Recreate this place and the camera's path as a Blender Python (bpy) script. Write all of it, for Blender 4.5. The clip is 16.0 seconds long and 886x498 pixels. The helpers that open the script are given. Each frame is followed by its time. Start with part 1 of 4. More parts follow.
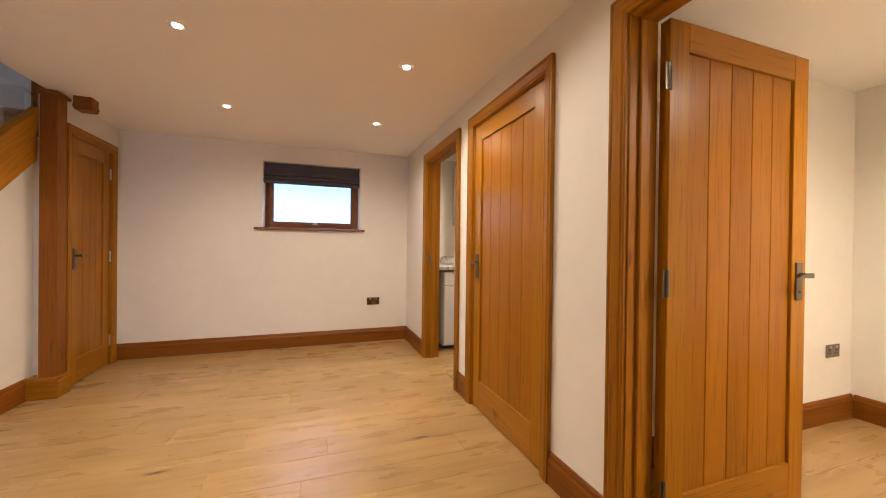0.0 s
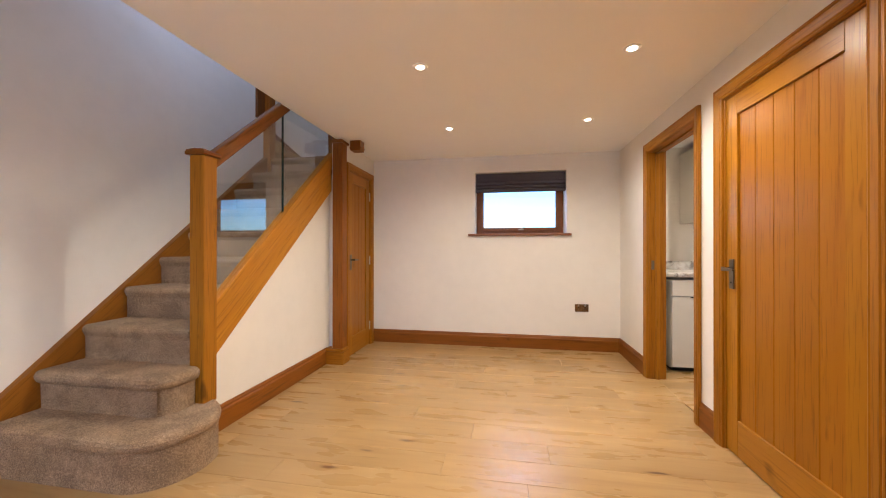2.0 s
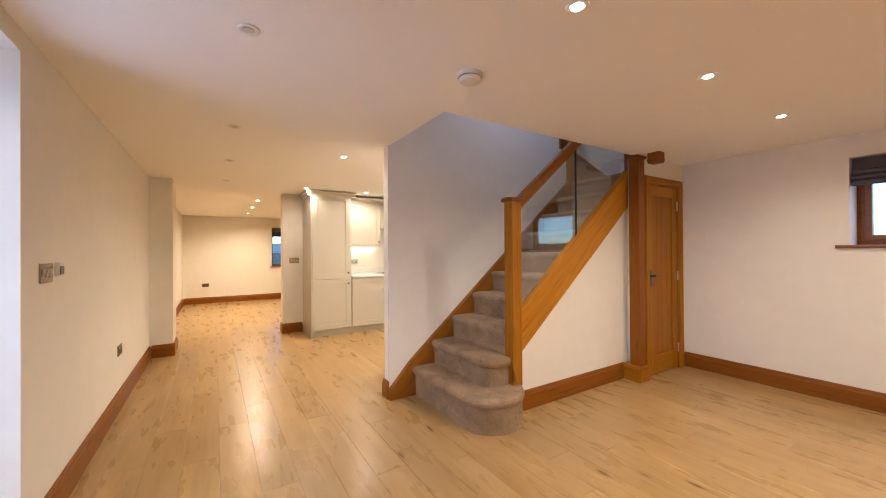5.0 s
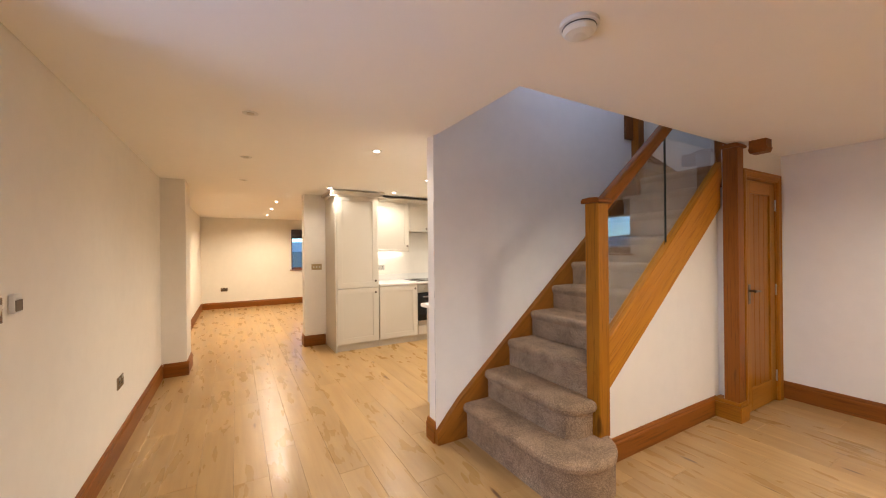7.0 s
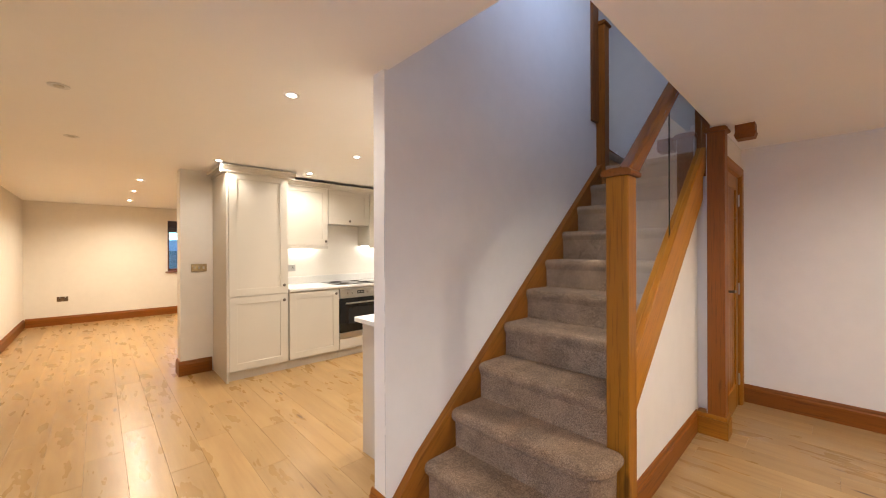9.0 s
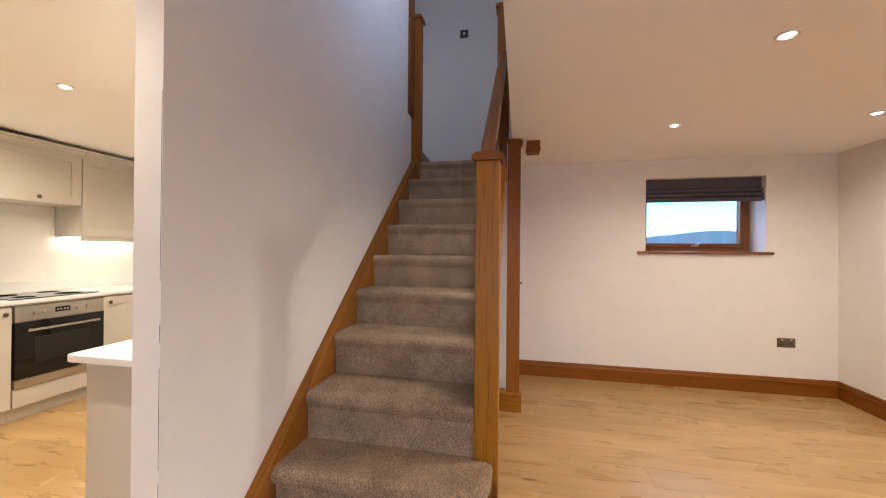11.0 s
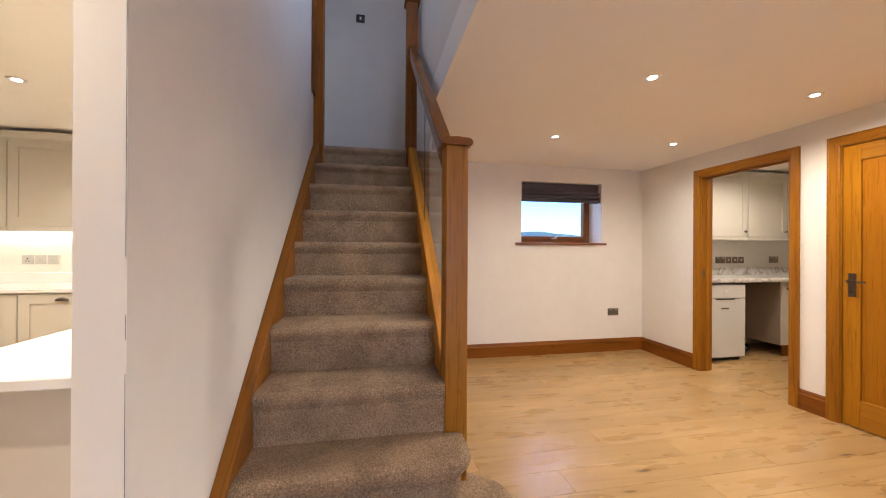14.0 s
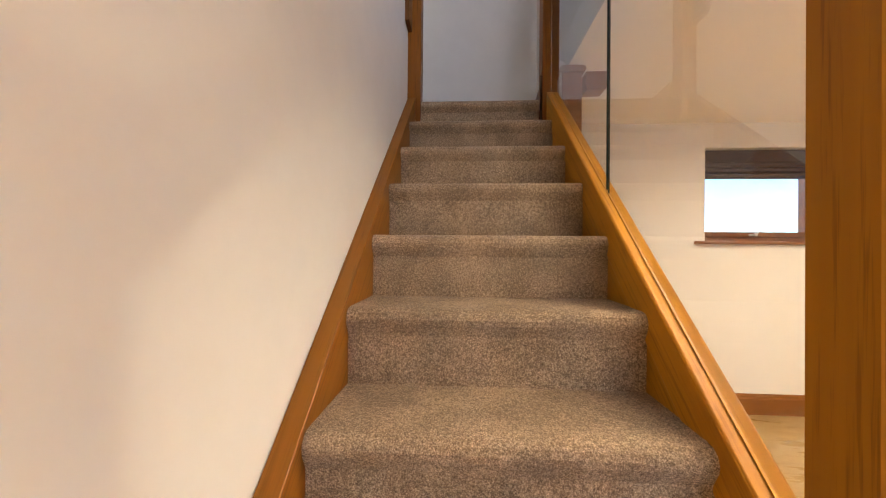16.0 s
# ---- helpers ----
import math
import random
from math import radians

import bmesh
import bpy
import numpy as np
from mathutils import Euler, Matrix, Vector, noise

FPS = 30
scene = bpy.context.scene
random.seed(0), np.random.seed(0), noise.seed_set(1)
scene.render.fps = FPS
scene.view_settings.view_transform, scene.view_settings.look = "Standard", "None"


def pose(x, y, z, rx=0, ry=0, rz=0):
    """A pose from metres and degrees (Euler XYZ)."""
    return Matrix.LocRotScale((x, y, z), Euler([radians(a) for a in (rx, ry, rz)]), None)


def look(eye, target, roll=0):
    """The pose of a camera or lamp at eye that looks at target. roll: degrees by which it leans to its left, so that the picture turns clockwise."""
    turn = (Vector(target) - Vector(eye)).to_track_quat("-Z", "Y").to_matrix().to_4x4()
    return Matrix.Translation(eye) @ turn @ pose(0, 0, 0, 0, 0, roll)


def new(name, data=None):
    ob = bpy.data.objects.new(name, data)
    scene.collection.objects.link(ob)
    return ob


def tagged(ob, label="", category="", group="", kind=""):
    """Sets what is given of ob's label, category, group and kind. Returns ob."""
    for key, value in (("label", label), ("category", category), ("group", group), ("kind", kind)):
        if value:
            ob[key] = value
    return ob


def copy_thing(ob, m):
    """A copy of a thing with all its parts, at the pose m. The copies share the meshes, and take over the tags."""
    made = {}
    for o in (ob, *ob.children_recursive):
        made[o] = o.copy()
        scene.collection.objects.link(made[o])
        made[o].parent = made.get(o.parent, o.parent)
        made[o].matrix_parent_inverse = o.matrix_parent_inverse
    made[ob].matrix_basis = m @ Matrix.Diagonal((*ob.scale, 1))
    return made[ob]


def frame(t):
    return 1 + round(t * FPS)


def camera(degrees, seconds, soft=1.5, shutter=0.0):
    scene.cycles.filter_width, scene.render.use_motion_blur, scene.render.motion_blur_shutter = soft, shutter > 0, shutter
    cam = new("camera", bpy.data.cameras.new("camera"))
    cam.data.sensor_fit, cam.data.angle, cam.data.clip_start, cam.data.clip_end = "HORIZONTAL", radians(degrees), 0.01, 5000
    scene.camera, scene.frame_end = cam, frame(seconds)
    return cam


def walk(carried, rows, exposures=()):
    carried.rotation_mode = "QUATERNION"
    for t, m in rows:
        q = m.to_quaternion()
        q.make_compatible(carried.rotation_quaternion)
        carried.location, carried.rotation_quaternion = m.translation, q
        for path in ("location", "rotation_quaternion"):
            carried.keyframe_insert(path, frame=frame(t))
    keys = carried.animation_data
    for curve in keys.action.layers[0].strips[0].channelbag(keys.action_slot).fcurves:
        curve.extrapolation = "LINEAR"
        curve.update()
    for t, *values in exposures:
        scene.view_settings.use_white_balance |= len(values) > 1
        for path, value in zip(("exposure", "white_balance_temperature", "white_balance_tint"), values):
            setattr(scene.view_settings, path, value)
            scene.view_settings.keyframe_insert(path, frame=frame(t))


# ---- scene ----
cam = camera(101.1, 16.0, soft=1.1)
METRES, EYE, TILT, LEAN, TURN = 8.0, 1.5, 0.0, 0.0, 0.0
EXPOS = [(0, -0.02, 7000, 15), (1.5, 0.22, 6300, 12), (2.5, 0.34, 6250, 11), (4, 0.1, 6450, 12), (5, 0.14, 6600, 13), (8.5, 0.17, 6000, 12), (12.5, 0.30, 6350, 13), (13.5, 0.32, 6350, 12), (14.2, 0.24, 6400, 12), (15.0, 0.36, 6700, 12), (15.5, 0.52, 7100, 13), (16, 0.94, 7250, 10)]
PATH = [
    (0, (-0.02, -0.019, 1.132), (0.652, 1.865, 1.121), 0.7),
    (0.5, (-0.038, 0.007, 1.128), (0.409, 1.956, 1.116), 0.3),
    (1, (-0.066, 0.021, 1.132), (0.153, 2.009, 1.12), 0.4),
    (1.5, (-0.116, 0.039, 1.125), (-0.155, 2.039, 1.131), 0.1),
    (2, (-0.159, 0.04, 1.135), (-0.508, 2.009, 1.139), -0.0),
    (2.5, (-0.14, 0.01, 1.165), (-0.8, 1.898, 1.163), -0.1),
    (3, (-0.088, -0.023, 1.207), (-1.053, 1.729, 1.206), -0.1),
    (3.5, (0.007, -0.071, 1.235), (-1.242, 1.492, 1.237), -0.3),
    (4, (0.136, -0.093, 1.259), (-1.352, 1.244, 1.275), -0.4),
    (4.5, (0.225, -0.105, 1.273), (-1.404, 1.056, 1.295), -0.2),
    (5, (0.226, -0.096, 1.296), (-1.468, 0.967, 1.307), -0.4),
    (7.5, (-0.627, -0.018, 1.412), (-2.363, 0.973, 1.413), -0.6),
    (8, (-0.811, 0.07, 1.404), (-2.53, 1.093, 1.397), -0.5),
    (8.5, (-1.046, 0.127, 1.377), (-2.651, 1.32, 1.376), -0.3),
    (9, (-1.265, 0.19, 1.361), (-2.718, 1.564, 1.36), -0.2),
    (9.5, (-1.424, 0.288, 1.334), (-2.674, 1.85, 1.347), -0.1),
    (10, (-1.531, 0.376, 1.336), (-2.526, 2.111, 1.347), -0.0),
    (12.5, (-2.144, 0.336, 1.27), (-1.821, 2.309, 1.281), 0.8),
    (13, (-2.23, 0.236, 1.287), (-1.787, 2.186, 1.29), 0.7),
    (13.5, (-2.276, 0.211, 1.282), (-1.799, 2.153, 1.303), 0.7),
    (14, (-2.249, 0.343, 1.239), (-1.87, 2.307, 1.24), 0.3),
    (14.5, (-2.23, 0.562, 1.225), (-2.143, 2.56, 1.224), 0.4),
    (15, (-2.283, 0.833, 1.183), (-2.282, 2.833, 1.187), 0.4),
    (15.5, (-2.348, 1.146, 1.203), (-2.392, 3.146, 1.195), 0.6),
    (16, (-2.396, 1.421, 1.227), (-2.517, 3.417, 1.238), 0.5),
]
walk(cam, [(t, look(eye, target, roll)) for t, eye, target, roll in PATH], EXPOS)
SKY, DAYW, HALLW, KITW, LOUNGEW = 0.49, 32.0, 59.0, 110.0, 150.0

# ---- light ----
world = bpy.data.worlds.new("world")
scene.world = world
world.use_nodes = True
wn = world.node_tree
sky = wn.nodes.new("ShaderNodeTexSky")
sky.sky_type, sky.sun_disc = "NISHITA", False
sky.sun_elevation, sky.sun_rotation = radians(24), radians(150)
sky.air_density, sky.dust_density, sky.ozone_density = 1.0, 0.2, 4.0
wn.nodes["Background"].inputs[1].default_value = SKY
tint = wn.nodes.new("ShaderNodeMix")
tint.data_type, tint.blend_type = "RGBA", "MULTIPLY"
tint.inputs[0].default_value, tint.inputs[7].default_value = 1.0, (0.52, 0.76, 1.0, 1)
wn.links.new(sky.outputs[0], tint.inputs[6])
wn.links.new(tint.outputs[2], wn.nodes["Background"].inputs[0])
sun = new("sun", bpy.data.lights.new("sun", "SUN"))
sun.data.energy, sun.data.angle, sun.data.color = 0.5, radians(15), (1, 0.95, 0.88)
sun.matrix_world = pose(0, -20, 20, 70, 0, 30)

CEIL = 2.235
WARM, KITCOL = (1.0, 0.89, 0.74), (1.0, 0.88, 0.71)


def area_lamp(name, m, sx, sy, watts, colour):
    ob = new(name, bpy.data.lights.new(name, "AREA"))
    ob.data.shape, ob.data.size, ob.data.size_y = "RECTANGLE", sx, sy
    ob.data.energy, ob.data.color = watts, colour
    ob.matrix_world = m
    return ob


def spot_lamp(x, y, watts, cone=165, colour=WARM):
    ob = new("downlight_beam", bpy.data.lights.new("downlight_beam", "SPOT"))
    ob.data.energy, ob.data.color, ob.data.shadow_soft_size = watts, colour, 0.03
    ob.data.spot_size, ob.data.spot_blend = radians(cone), 0.75
    ob.location = (x, y, CEIL - 0.012)
    return ob


# the last hall spot is unseen, added on the grid to brighten the hall
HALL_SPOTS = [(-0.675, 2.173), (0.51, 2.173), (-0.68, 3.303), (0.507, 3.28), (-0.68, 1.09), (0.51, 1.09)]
KITCHEN_SPOTS = [(-3.35, 0.99), (-3.40, 1.96), (-4.33, 1.97), (-5.36, 1.96), (-5.36, 1.05)]
LOUNGE_SPOTS = [(-7.16, 0.57), (-8.33, 0.575), (-9.7, 0.59)]
OFF_SPOTS = [(-1.5, 0.03), (-2.89, 0.035), (-4.07, 0.04), (-5.25, 0.042)]
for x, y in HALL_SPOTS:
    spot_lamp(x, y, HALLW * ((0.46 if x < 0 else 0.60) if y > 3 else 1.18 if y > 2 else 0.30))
for x, y in KITCHEN_SPOTS + [(-4.33, 2.95)]:
    spot_lamp(x, y, KITW * (0.26 if x < -5 and y < 1.5 else 0.42 if x < -5 else 0.54), colour=KITCOL)
for x, y in LOUNGE_SPOTS:
    spot_lamp(x, y, LOUNGEW, colour=(1.0, 0.81, 0.56))
spot_lamp(1.9, 3.36, HALLW * 1.2)
spot_lamp(2.3, -0.10, HALLW * 3.6)
DAY = (0.58, 0.68, 1.0)
area_lamp("daylight_north", look((-0.02, 5.35, 2.45), (-0.02, 4.2, 1.5)), 1.6, 0.7, DAYW * 1.2, DAY)
area_lamp("daylight_entrance", look((-1.50, -1.75, 1.3), (-1.50, 0.0, 1.1)), 0.95, 1.9, DAYW * 0.66, DAY)
# upstairs daylight; this lamp's place and its window are added, out of view
area_lamp("daylight_stairwell", look((-1.86, 2.35, 3.75), (-2.8, 2.6, 3.60)), 0.9, 0.9, DAYW * 0.25, (0.66, 0.72, 1.0))
area_lamp("daylight_lounge", look((-11.9, 1.75, 2.75), (-10.0, 1.75, 1.0)), 1.2, 0.9, DAYW * 0.5, DAY)


# ---- materials ----
def material(name, colour, rough=0.5, metal=0.0, spec=0.5):
    m = bpy.data.materials.new(name)
    m.use_nodes = True
    b = m.node_tree.nodes["Principled BSDF"]
    b.inputs["Base Color"].default_value = (*colour, 1)
    b.inputs["Roughness"].default_value = rough
    b.inputs["Metallic"].default_value = metal
    b.inputs["Specular IOR Level"].default_value = spec
    return m


def node(m, kind, **inputs):
    n = m.node_tree.nodes.new(kind)
    for k, v in inputs.items():
        n.inputs[k.replace("_", " ")].default_value = v
    return n


def wire(m, a, b):
    m.node_tree.links.new(a, b)


def coords(m, scale=(1, 1, 1), spread=0.0, slope=0.0):
    """Object coordinates, turned by a slope about x, scaled, shifted by the object's random number."""
    tc, mp = node(m, "ShaderNodeTexCoord"), node(m, "ShaderNodeMapping")
    mp.inputs["Scale"].default_value = scale
    out = tc.outputs["Object"]
    if slope:
        turn = node(m, "ShaderNodeVectorRotate")
        turn.rotation_type = "X_AXIS"
        turn.inputs["Angle"].default_value = -slope
        wire(m, out, turn.inputs["Vector"])
        out = turn.outputs[0]
    wire(m, out, mp.inputs["Vector"])
    if spread:
        info, mul = node(m, "ShaderNodeObjectInfo"), node(m, "ShaderNodeVectorMath")
        mul.operation = "SCALE"
        mul.inputs[0].default_value = (spread, spread * 0.7, spread * 1.3)
        wire(m, info.outputs["Random"], mul.inputs["Scale"])
        wire(m, mul.outputs[0], mp.inputs["Location"])
    return mp.outputs[0]


def ramp(m, fac, stops):
    r = node(m, "ShaderNodeValToRGB")
    e = r.color_ramp.elements
    while len(e) < len(stops):
        e.new(0.5)
    for el, (p, c) in zip(e, stops):
        el.position, el.color = p, (*c, 1) if len(c) == 3 else c
    wire(m, fac, r.inputs[0])
    return r.outputs[0]


def noise_tex(m, vec, scale, detail=4, rough=0.5, distortion=0.0):
    n = node(m, "ShaderNodeTexNoise", Scale=scale, Detail=detail, Roughness=rough, Distortion=distortion)
    wire(m, vec, n.inputs["Vector"])
    return n.outputs["Fac"]


def blend(m, fac, a, b, mode="MIX"):
    x = node(m, "ShaderNodeMix")
    x.data_type, x.blend_type = "RGBA", mode
    if isinstance(fac, float):
        x.inputs[0].default_value = fac
    else:
        wire(m, fac, x.inputs[0])
    for s, v in ((6, a), (7, b)):
        if isinstance(v, tuple):
            x.inputs[s].default_value = (*v, 1)
        else:
            wire(m, v, x.inputs[s])
    return x.outputs[2]


def bumped(m, height, strength, distance=0.002):
    b = node(m, "ShaderNodeBump", Strength=strength, Distance=distance)
    wire(m, height, b.inputs["Height"])
    wire(m, b.outputs[0], m.node_tree.nodes["Principled BSDF"].inputs["Normal"])


def base(m, colour):
    wire(m, colour, m.node_tree.nodes["Principled BSDF"].inputs["Base Color"])


def plaster(name, colour, uneven=1.0):
    m = material(name, colour, 0.75, spec=0.25)
    v = coords(m)
    big = noise_tex(m, v, 1.3, 3)
    c = ramp(m, big, [(0.3, tuple(c * (1 - 0.05 * uneven) for c in colour)), (0.7, colour)])
    small = noise_tex(m, v, 9, 4, 0.6)
    base(m, blend(m, 1.0, c, ramp(m, small, [(0.35, (1 - 0.022 * uneven,) * 3), (0.6, (1.0,) * 3)]), "MULTIPLY"))
    bumped(m, noise_tex(m, v, 55, 5, 0.6), 0.12, 0.0015)
    return m


def oak(name, axis, light, dark, rough=0.42, slope=0.0):
    """Oak with its grain along one axis of the object."""
    m = material(name, light, rough, spec=0.22)
    k = [14, 14, 14]
    k["xyz".index(axis)] = 0.9
    v = coords(m, k, 9.0, slope)
    grain = noise_tex(m, v, 1.0, 6, 0.62, 0.6)
    c = ramp(m, grain, [(0.24, dark), (0.42, tuple(a * 0.72 + b * 0.28 for a, b in zip(light, dark))), (0.70, light)])
    k2 = [90, 90, 90]
    k2["xyz".index(axis)] = 3
    pores = noise_tex(m, coords(m, k2, 5.0, slope), 1.0, 3, 0.7)
    c = blend(m, ramp(m, pores, [(0.36, (0.45,) * 3), (0.46, (0, 0, 0))]), c, tuple(d * 0.55 for d in dark))
    k3 = [7, 7, 7]
    k3["xyz".index(axis)] = 2.2
    knots = noise_tex(m, coords(m, k3, 3.0, slope), 1.0, 2, 0.4, 1.2)
    c = blend(m, ramp(m, knots, [(0.72, (0, 0, 0)), (0.8, (0.7,) * 3)]), c, tuple(d * 0.35 for d in dark))
    info = node(m, "ShaderNodeObjectInfo")
    hue = ramp(m, info.outputs["Random"], [(0.0, (0.88, 0.86, 0.84)), (1.0, (1.06, 1.05, 1.02))])
    base(m, blend(m, 1.0, c, hue, "MULTIPLY"))
    bumped(m, pores, 0.15, 0.0006)
    return m


L, D = (0.39, 0.156, 0.009), (0.21, 0.067, 0.004)
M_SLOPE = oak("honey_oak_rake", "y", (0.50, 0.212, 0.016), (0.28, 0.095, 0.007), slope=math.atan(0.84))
# darker copy of the rake oak: the inner string's shade is in its colour
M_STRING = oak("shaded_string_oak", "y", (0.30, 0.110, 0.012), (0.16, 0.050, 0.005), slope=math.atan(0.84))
M_WALL = plaster("cream_wall_paint", (0.84, 0.80, 0.73))
M_CEIL = plaster("white_ceiling_paint", (0.95, 0.925, 0.885), 0.25)
M_OAK = {a: oak("honey_oak_" + a, a, L, D) for a in "xyz"}
M_RAIL = oak("dark_polished_oak", "y", (0.30, 0.110, 0.018), (0.17, 0.052, 0.008), 0.2, slope=math.atan(0.835))
# oak darkened for the landing's unlit trim and strings, shade as colour
M_SHADEWOOD = oak("shaded_trim_oak", "z", (0.20, 0.070, 0.016), (0.10, 0.032, 0.008), 0.35)
M_SKIRT = {a: oak("skirting_oak_" + a, a, (0.27, 0.088, 0.008), (0.12, 0.032, 0.003)) for a in "xyz"}
M_LEAF = oak("golden_oak_board", "z", (0.385, 0.160, 0.008), (0.25, 0.090, 0.004), 0.33)
M_LEAFX = oak("golden_oak_rail", "x", (0.40, 0.170, 0.015), (0.30, 0.115, 0.009), 0.33)
M_BOARD = oak("orange_oak_board", "z", (0.355, 0.136, 0.007), (0.235, 0.078, 0.004), 0.33)
M_FRAME = oak("stained_window_oak", "x", (0.27, 0.108, 0.046), (0.17, 0.060, 0.024), 0.35)
M_UNIT = material("stone_painted_timber", (0.60, 0.555, 0.475), 0.42)
M_UNITIN = material("shaded_carcass_board", (0.42, 0.37, 0.30), 0.5)
M_QUARTZ = material("white_quartz", (0.78, 0.77, 0.74), 0.2)
M_STEEL = material("brushed_steel", (0.55, 0.54, 0.52), 0.3, 1.0)
M_BRONZE = material("antique_pewter", (0.17, 0.14, 0.115), 0.32, 1.0)
M_PLATE = material("black_nickel_plate", (0.27, 0.22, 0.17), 0.22, 1.0)
M_BLACK = material("black_plastic", (0.012, 0.012, 0.013), 0.35)
M_BLACKGLASS = material("black_oven_glass", (0.008, 0.008, 0.009), 0.05)
M_WHITE = material("white_plastic", (0.78, 0.77, 0.74), 0.35)
M_FRIDGE = material("white_enamel", (0.70, 0.68, 0.64), 0.3)
M_BLIND = material("charcoal_fabric", (0.085, 0.075, 0.095), 0.85)
# dark colour standing in for shade, in the bay and on cabinet tops
M_SHADEBOARD = material("shade_dark_board", (0.10, 0.065, 0.045), 0.8)
M_GAP = material("dark_void", (0.02, 0.018, 0.016), 0.8)

M_GLASS = bpy.data.materials.new("clear_glass")
M_GLASS.use_nodes = True
b_ = M_GLASS.node_tree.nodes["Principled BSDF"]
b_.inputs["Transmission Weight"].default_value, b_.inputs["Roughness"].default_value = 1.0, 0.0
b_.inputs["IOR"].default_value = 1.5
b_.inputs["Base Color"].default_value = (0.96, 0.985, 0.98, 1)
M_PANEL = M_GLASS.copy()
M_PANEL.name = "toughened_glass"
M_PANEL.node_tree.nodes["Principled BSDF"].inputs["IOR"].default_value = 1.75
M_PANEL.node_tree.nodes["Principled BSDF"].inputs["Base Color"].default_value = (0.92, 0.965, 0.97, 1)
M_EDGE = material("dark_glass_edge", (0.02, 0.04, 0.035), 0.1)

M_LAMP = bpy.data.materials.new("lit_lamp")
M_LAMP.use_nodes = True
b_ = M_LAMP.node_tree.nodes["Principled BSDF"]
b_.inputs["Emission Color"].default_value, b_.inputs["Emission Strength"].default_value = (1, 0.93, 0.82, 1), 22.0
M_STRIP = bpy.data.materials.new("lit_led_strip")
M_STRIP.use_nodes = True
b_ = M_STRIP.node_tree.nodes["Principled BSDF"]
b_.inputs["Emission Color"].default_value, b_.inputs["Emission Strength"].default_value = (1, 0.9, 0.74, 1), 28.0

# carpet
M_CARPET = material("grey_beige_carpet", (0.30, 0.25, 0.21), 0.95, spec=0.1)
v_ = coords(M_CARPET)
fine = noise_tex(M_CARPET, v_, 330, 3, 0.8)
tuft = noise_tex(M_CARPET, v_, 120, 3, 0.7)
mid = noise_tex(M_CARPET, v_, 7, 4, 0.6)
c_ = ramp(M_CARPET, fine, [(0.32, (0.125, 0.078, 0.041)), (0.50, (0.365, 0.245, 0.145)), (0.68, (0.76, 0.55, 0.35))])
c_ = blend(M_CARPET, 1.0, c_, ramp(M_CARPET, tuft, [(0.36, (0.70,) * 3), (0.62, (1.16,) * 3)]), "MULTIPLY")
base(M_CARPET, blend(M_CARPET, 1.0, c_, ramp(M_CARPET, mid, [(0.38, (0.76,) * 3), (0.62, (1.08,) * 3)]), "MULTIPLY"))
bumped(M_CARPET, blend(M_CARPET, 0.5, fine, tuft), 1.0, 0.006)
M_CARPET.node_tree.nodes["Principled BSDF"].inputs["Sheen Weight"].default_value = 0.06

# oak laminate, boards along x
M_FLOOR = material("pale_oak_laminate", (0.6, 0.4, 0.2), 0.32, spec=0.36)
m = M_FLOOR
grain = noise_tex(m, coords(m, (1.3, 17, 4), 30.0), 1.0, 7, 0.6, 0.5)
c = ramp(m, grain, [(0.22, (0.345, 0.205, 0.078)), (0.48, (0.415, 0.262, 0.108)), (0.78, (0.475, 0.312, 0.138))])
cloud = noise_tex(m, coords(m, (0.8, 3.5, 1), 17.0), 1.6, 3, 0.5)
c = blend(m, 1.0, c, ramp(m, cloud, [(0.32, (0.95, 0.935, 0.91)), (0.52, (0.99, 0.985, 0.97)), (0.68, (1.10, 1.11, 1.12))]), "MULTIPLY")
crack = noise_tex(m, coords(m, (3.4, 48, 1), 11.0), 1.0, 4, 0.55, 0.5)
gate = noise_tex(m, coords(m, (1.1, 4.2, 1), 19.0), 1.0, 2, 0.5)
marks = blend(m, 1.0, ramp(m, crack, [(0.62, (0, 0, 0)), (0.71, (0.65,) * 3)]), ramp(m, gate, [(0.55, (0, 0, 0)), (0.65, (1, 1, 1))]), "MULTIPLY")
c = blend(m, marks, c, (0.15, 0.068, 0.022))
warp, wmul = node(m, "ShaderNodeTexNoise", Scale=2.6, Detail=3.0, Roughness=0.55), node(m, "ShaderNodeVectorMath")
kv = coords(m, (1.8, 8.0, 1), 23.0)
wire(m, kv, warp.inputs["Vector"])
wmul.operation = "MULTIPLY_ADD"
wmul.inputs[1].default_value = (0.22, 0.20, 0)
wire(m, warp.outputs["Color"], wmul.inputs[0])
wire(m, kv, wmul.inputs[2])
vor = node(m, "ShaderNodeTexVoronoi", Scale=1.0, Randomness=1.0)
wire(m, wmul.outputs[0], vor.inputs["Vector"])
some = ramp(m, vor.outputs["Color"], [(0.55, (0, 0, 0)), (0.60, (1, 1, 1))])
ring = ramp(m, vor.outputs["Distance"], [(0.06, (0.32,) * 3), (0.26, (0, 0, 0))])
heart = ramp(m, vor.outputs["Distance"], [(0.05, (0.95,) * 3), (0.12, (0, 0, 0))])
c = blend(m, blend(m, 1.0, ring, some, "MULTIPLY"), c, (0.33, 0.185, 0.075))
c = blend(m, blend(m, 1.0, heart, some, "MULTIPLY"), c, (0.10, 0.042, 0.015))
info = node(m, "ShaderNodeObjectInfo")
c = blend(m, 1.0, c, ramp(m, info.outputs["Random"], [(0, (0.90, 0.89, 0.87)), (1, (1.07, 1.06, 1.05))]), "MULTIPLY")
base(m, c)
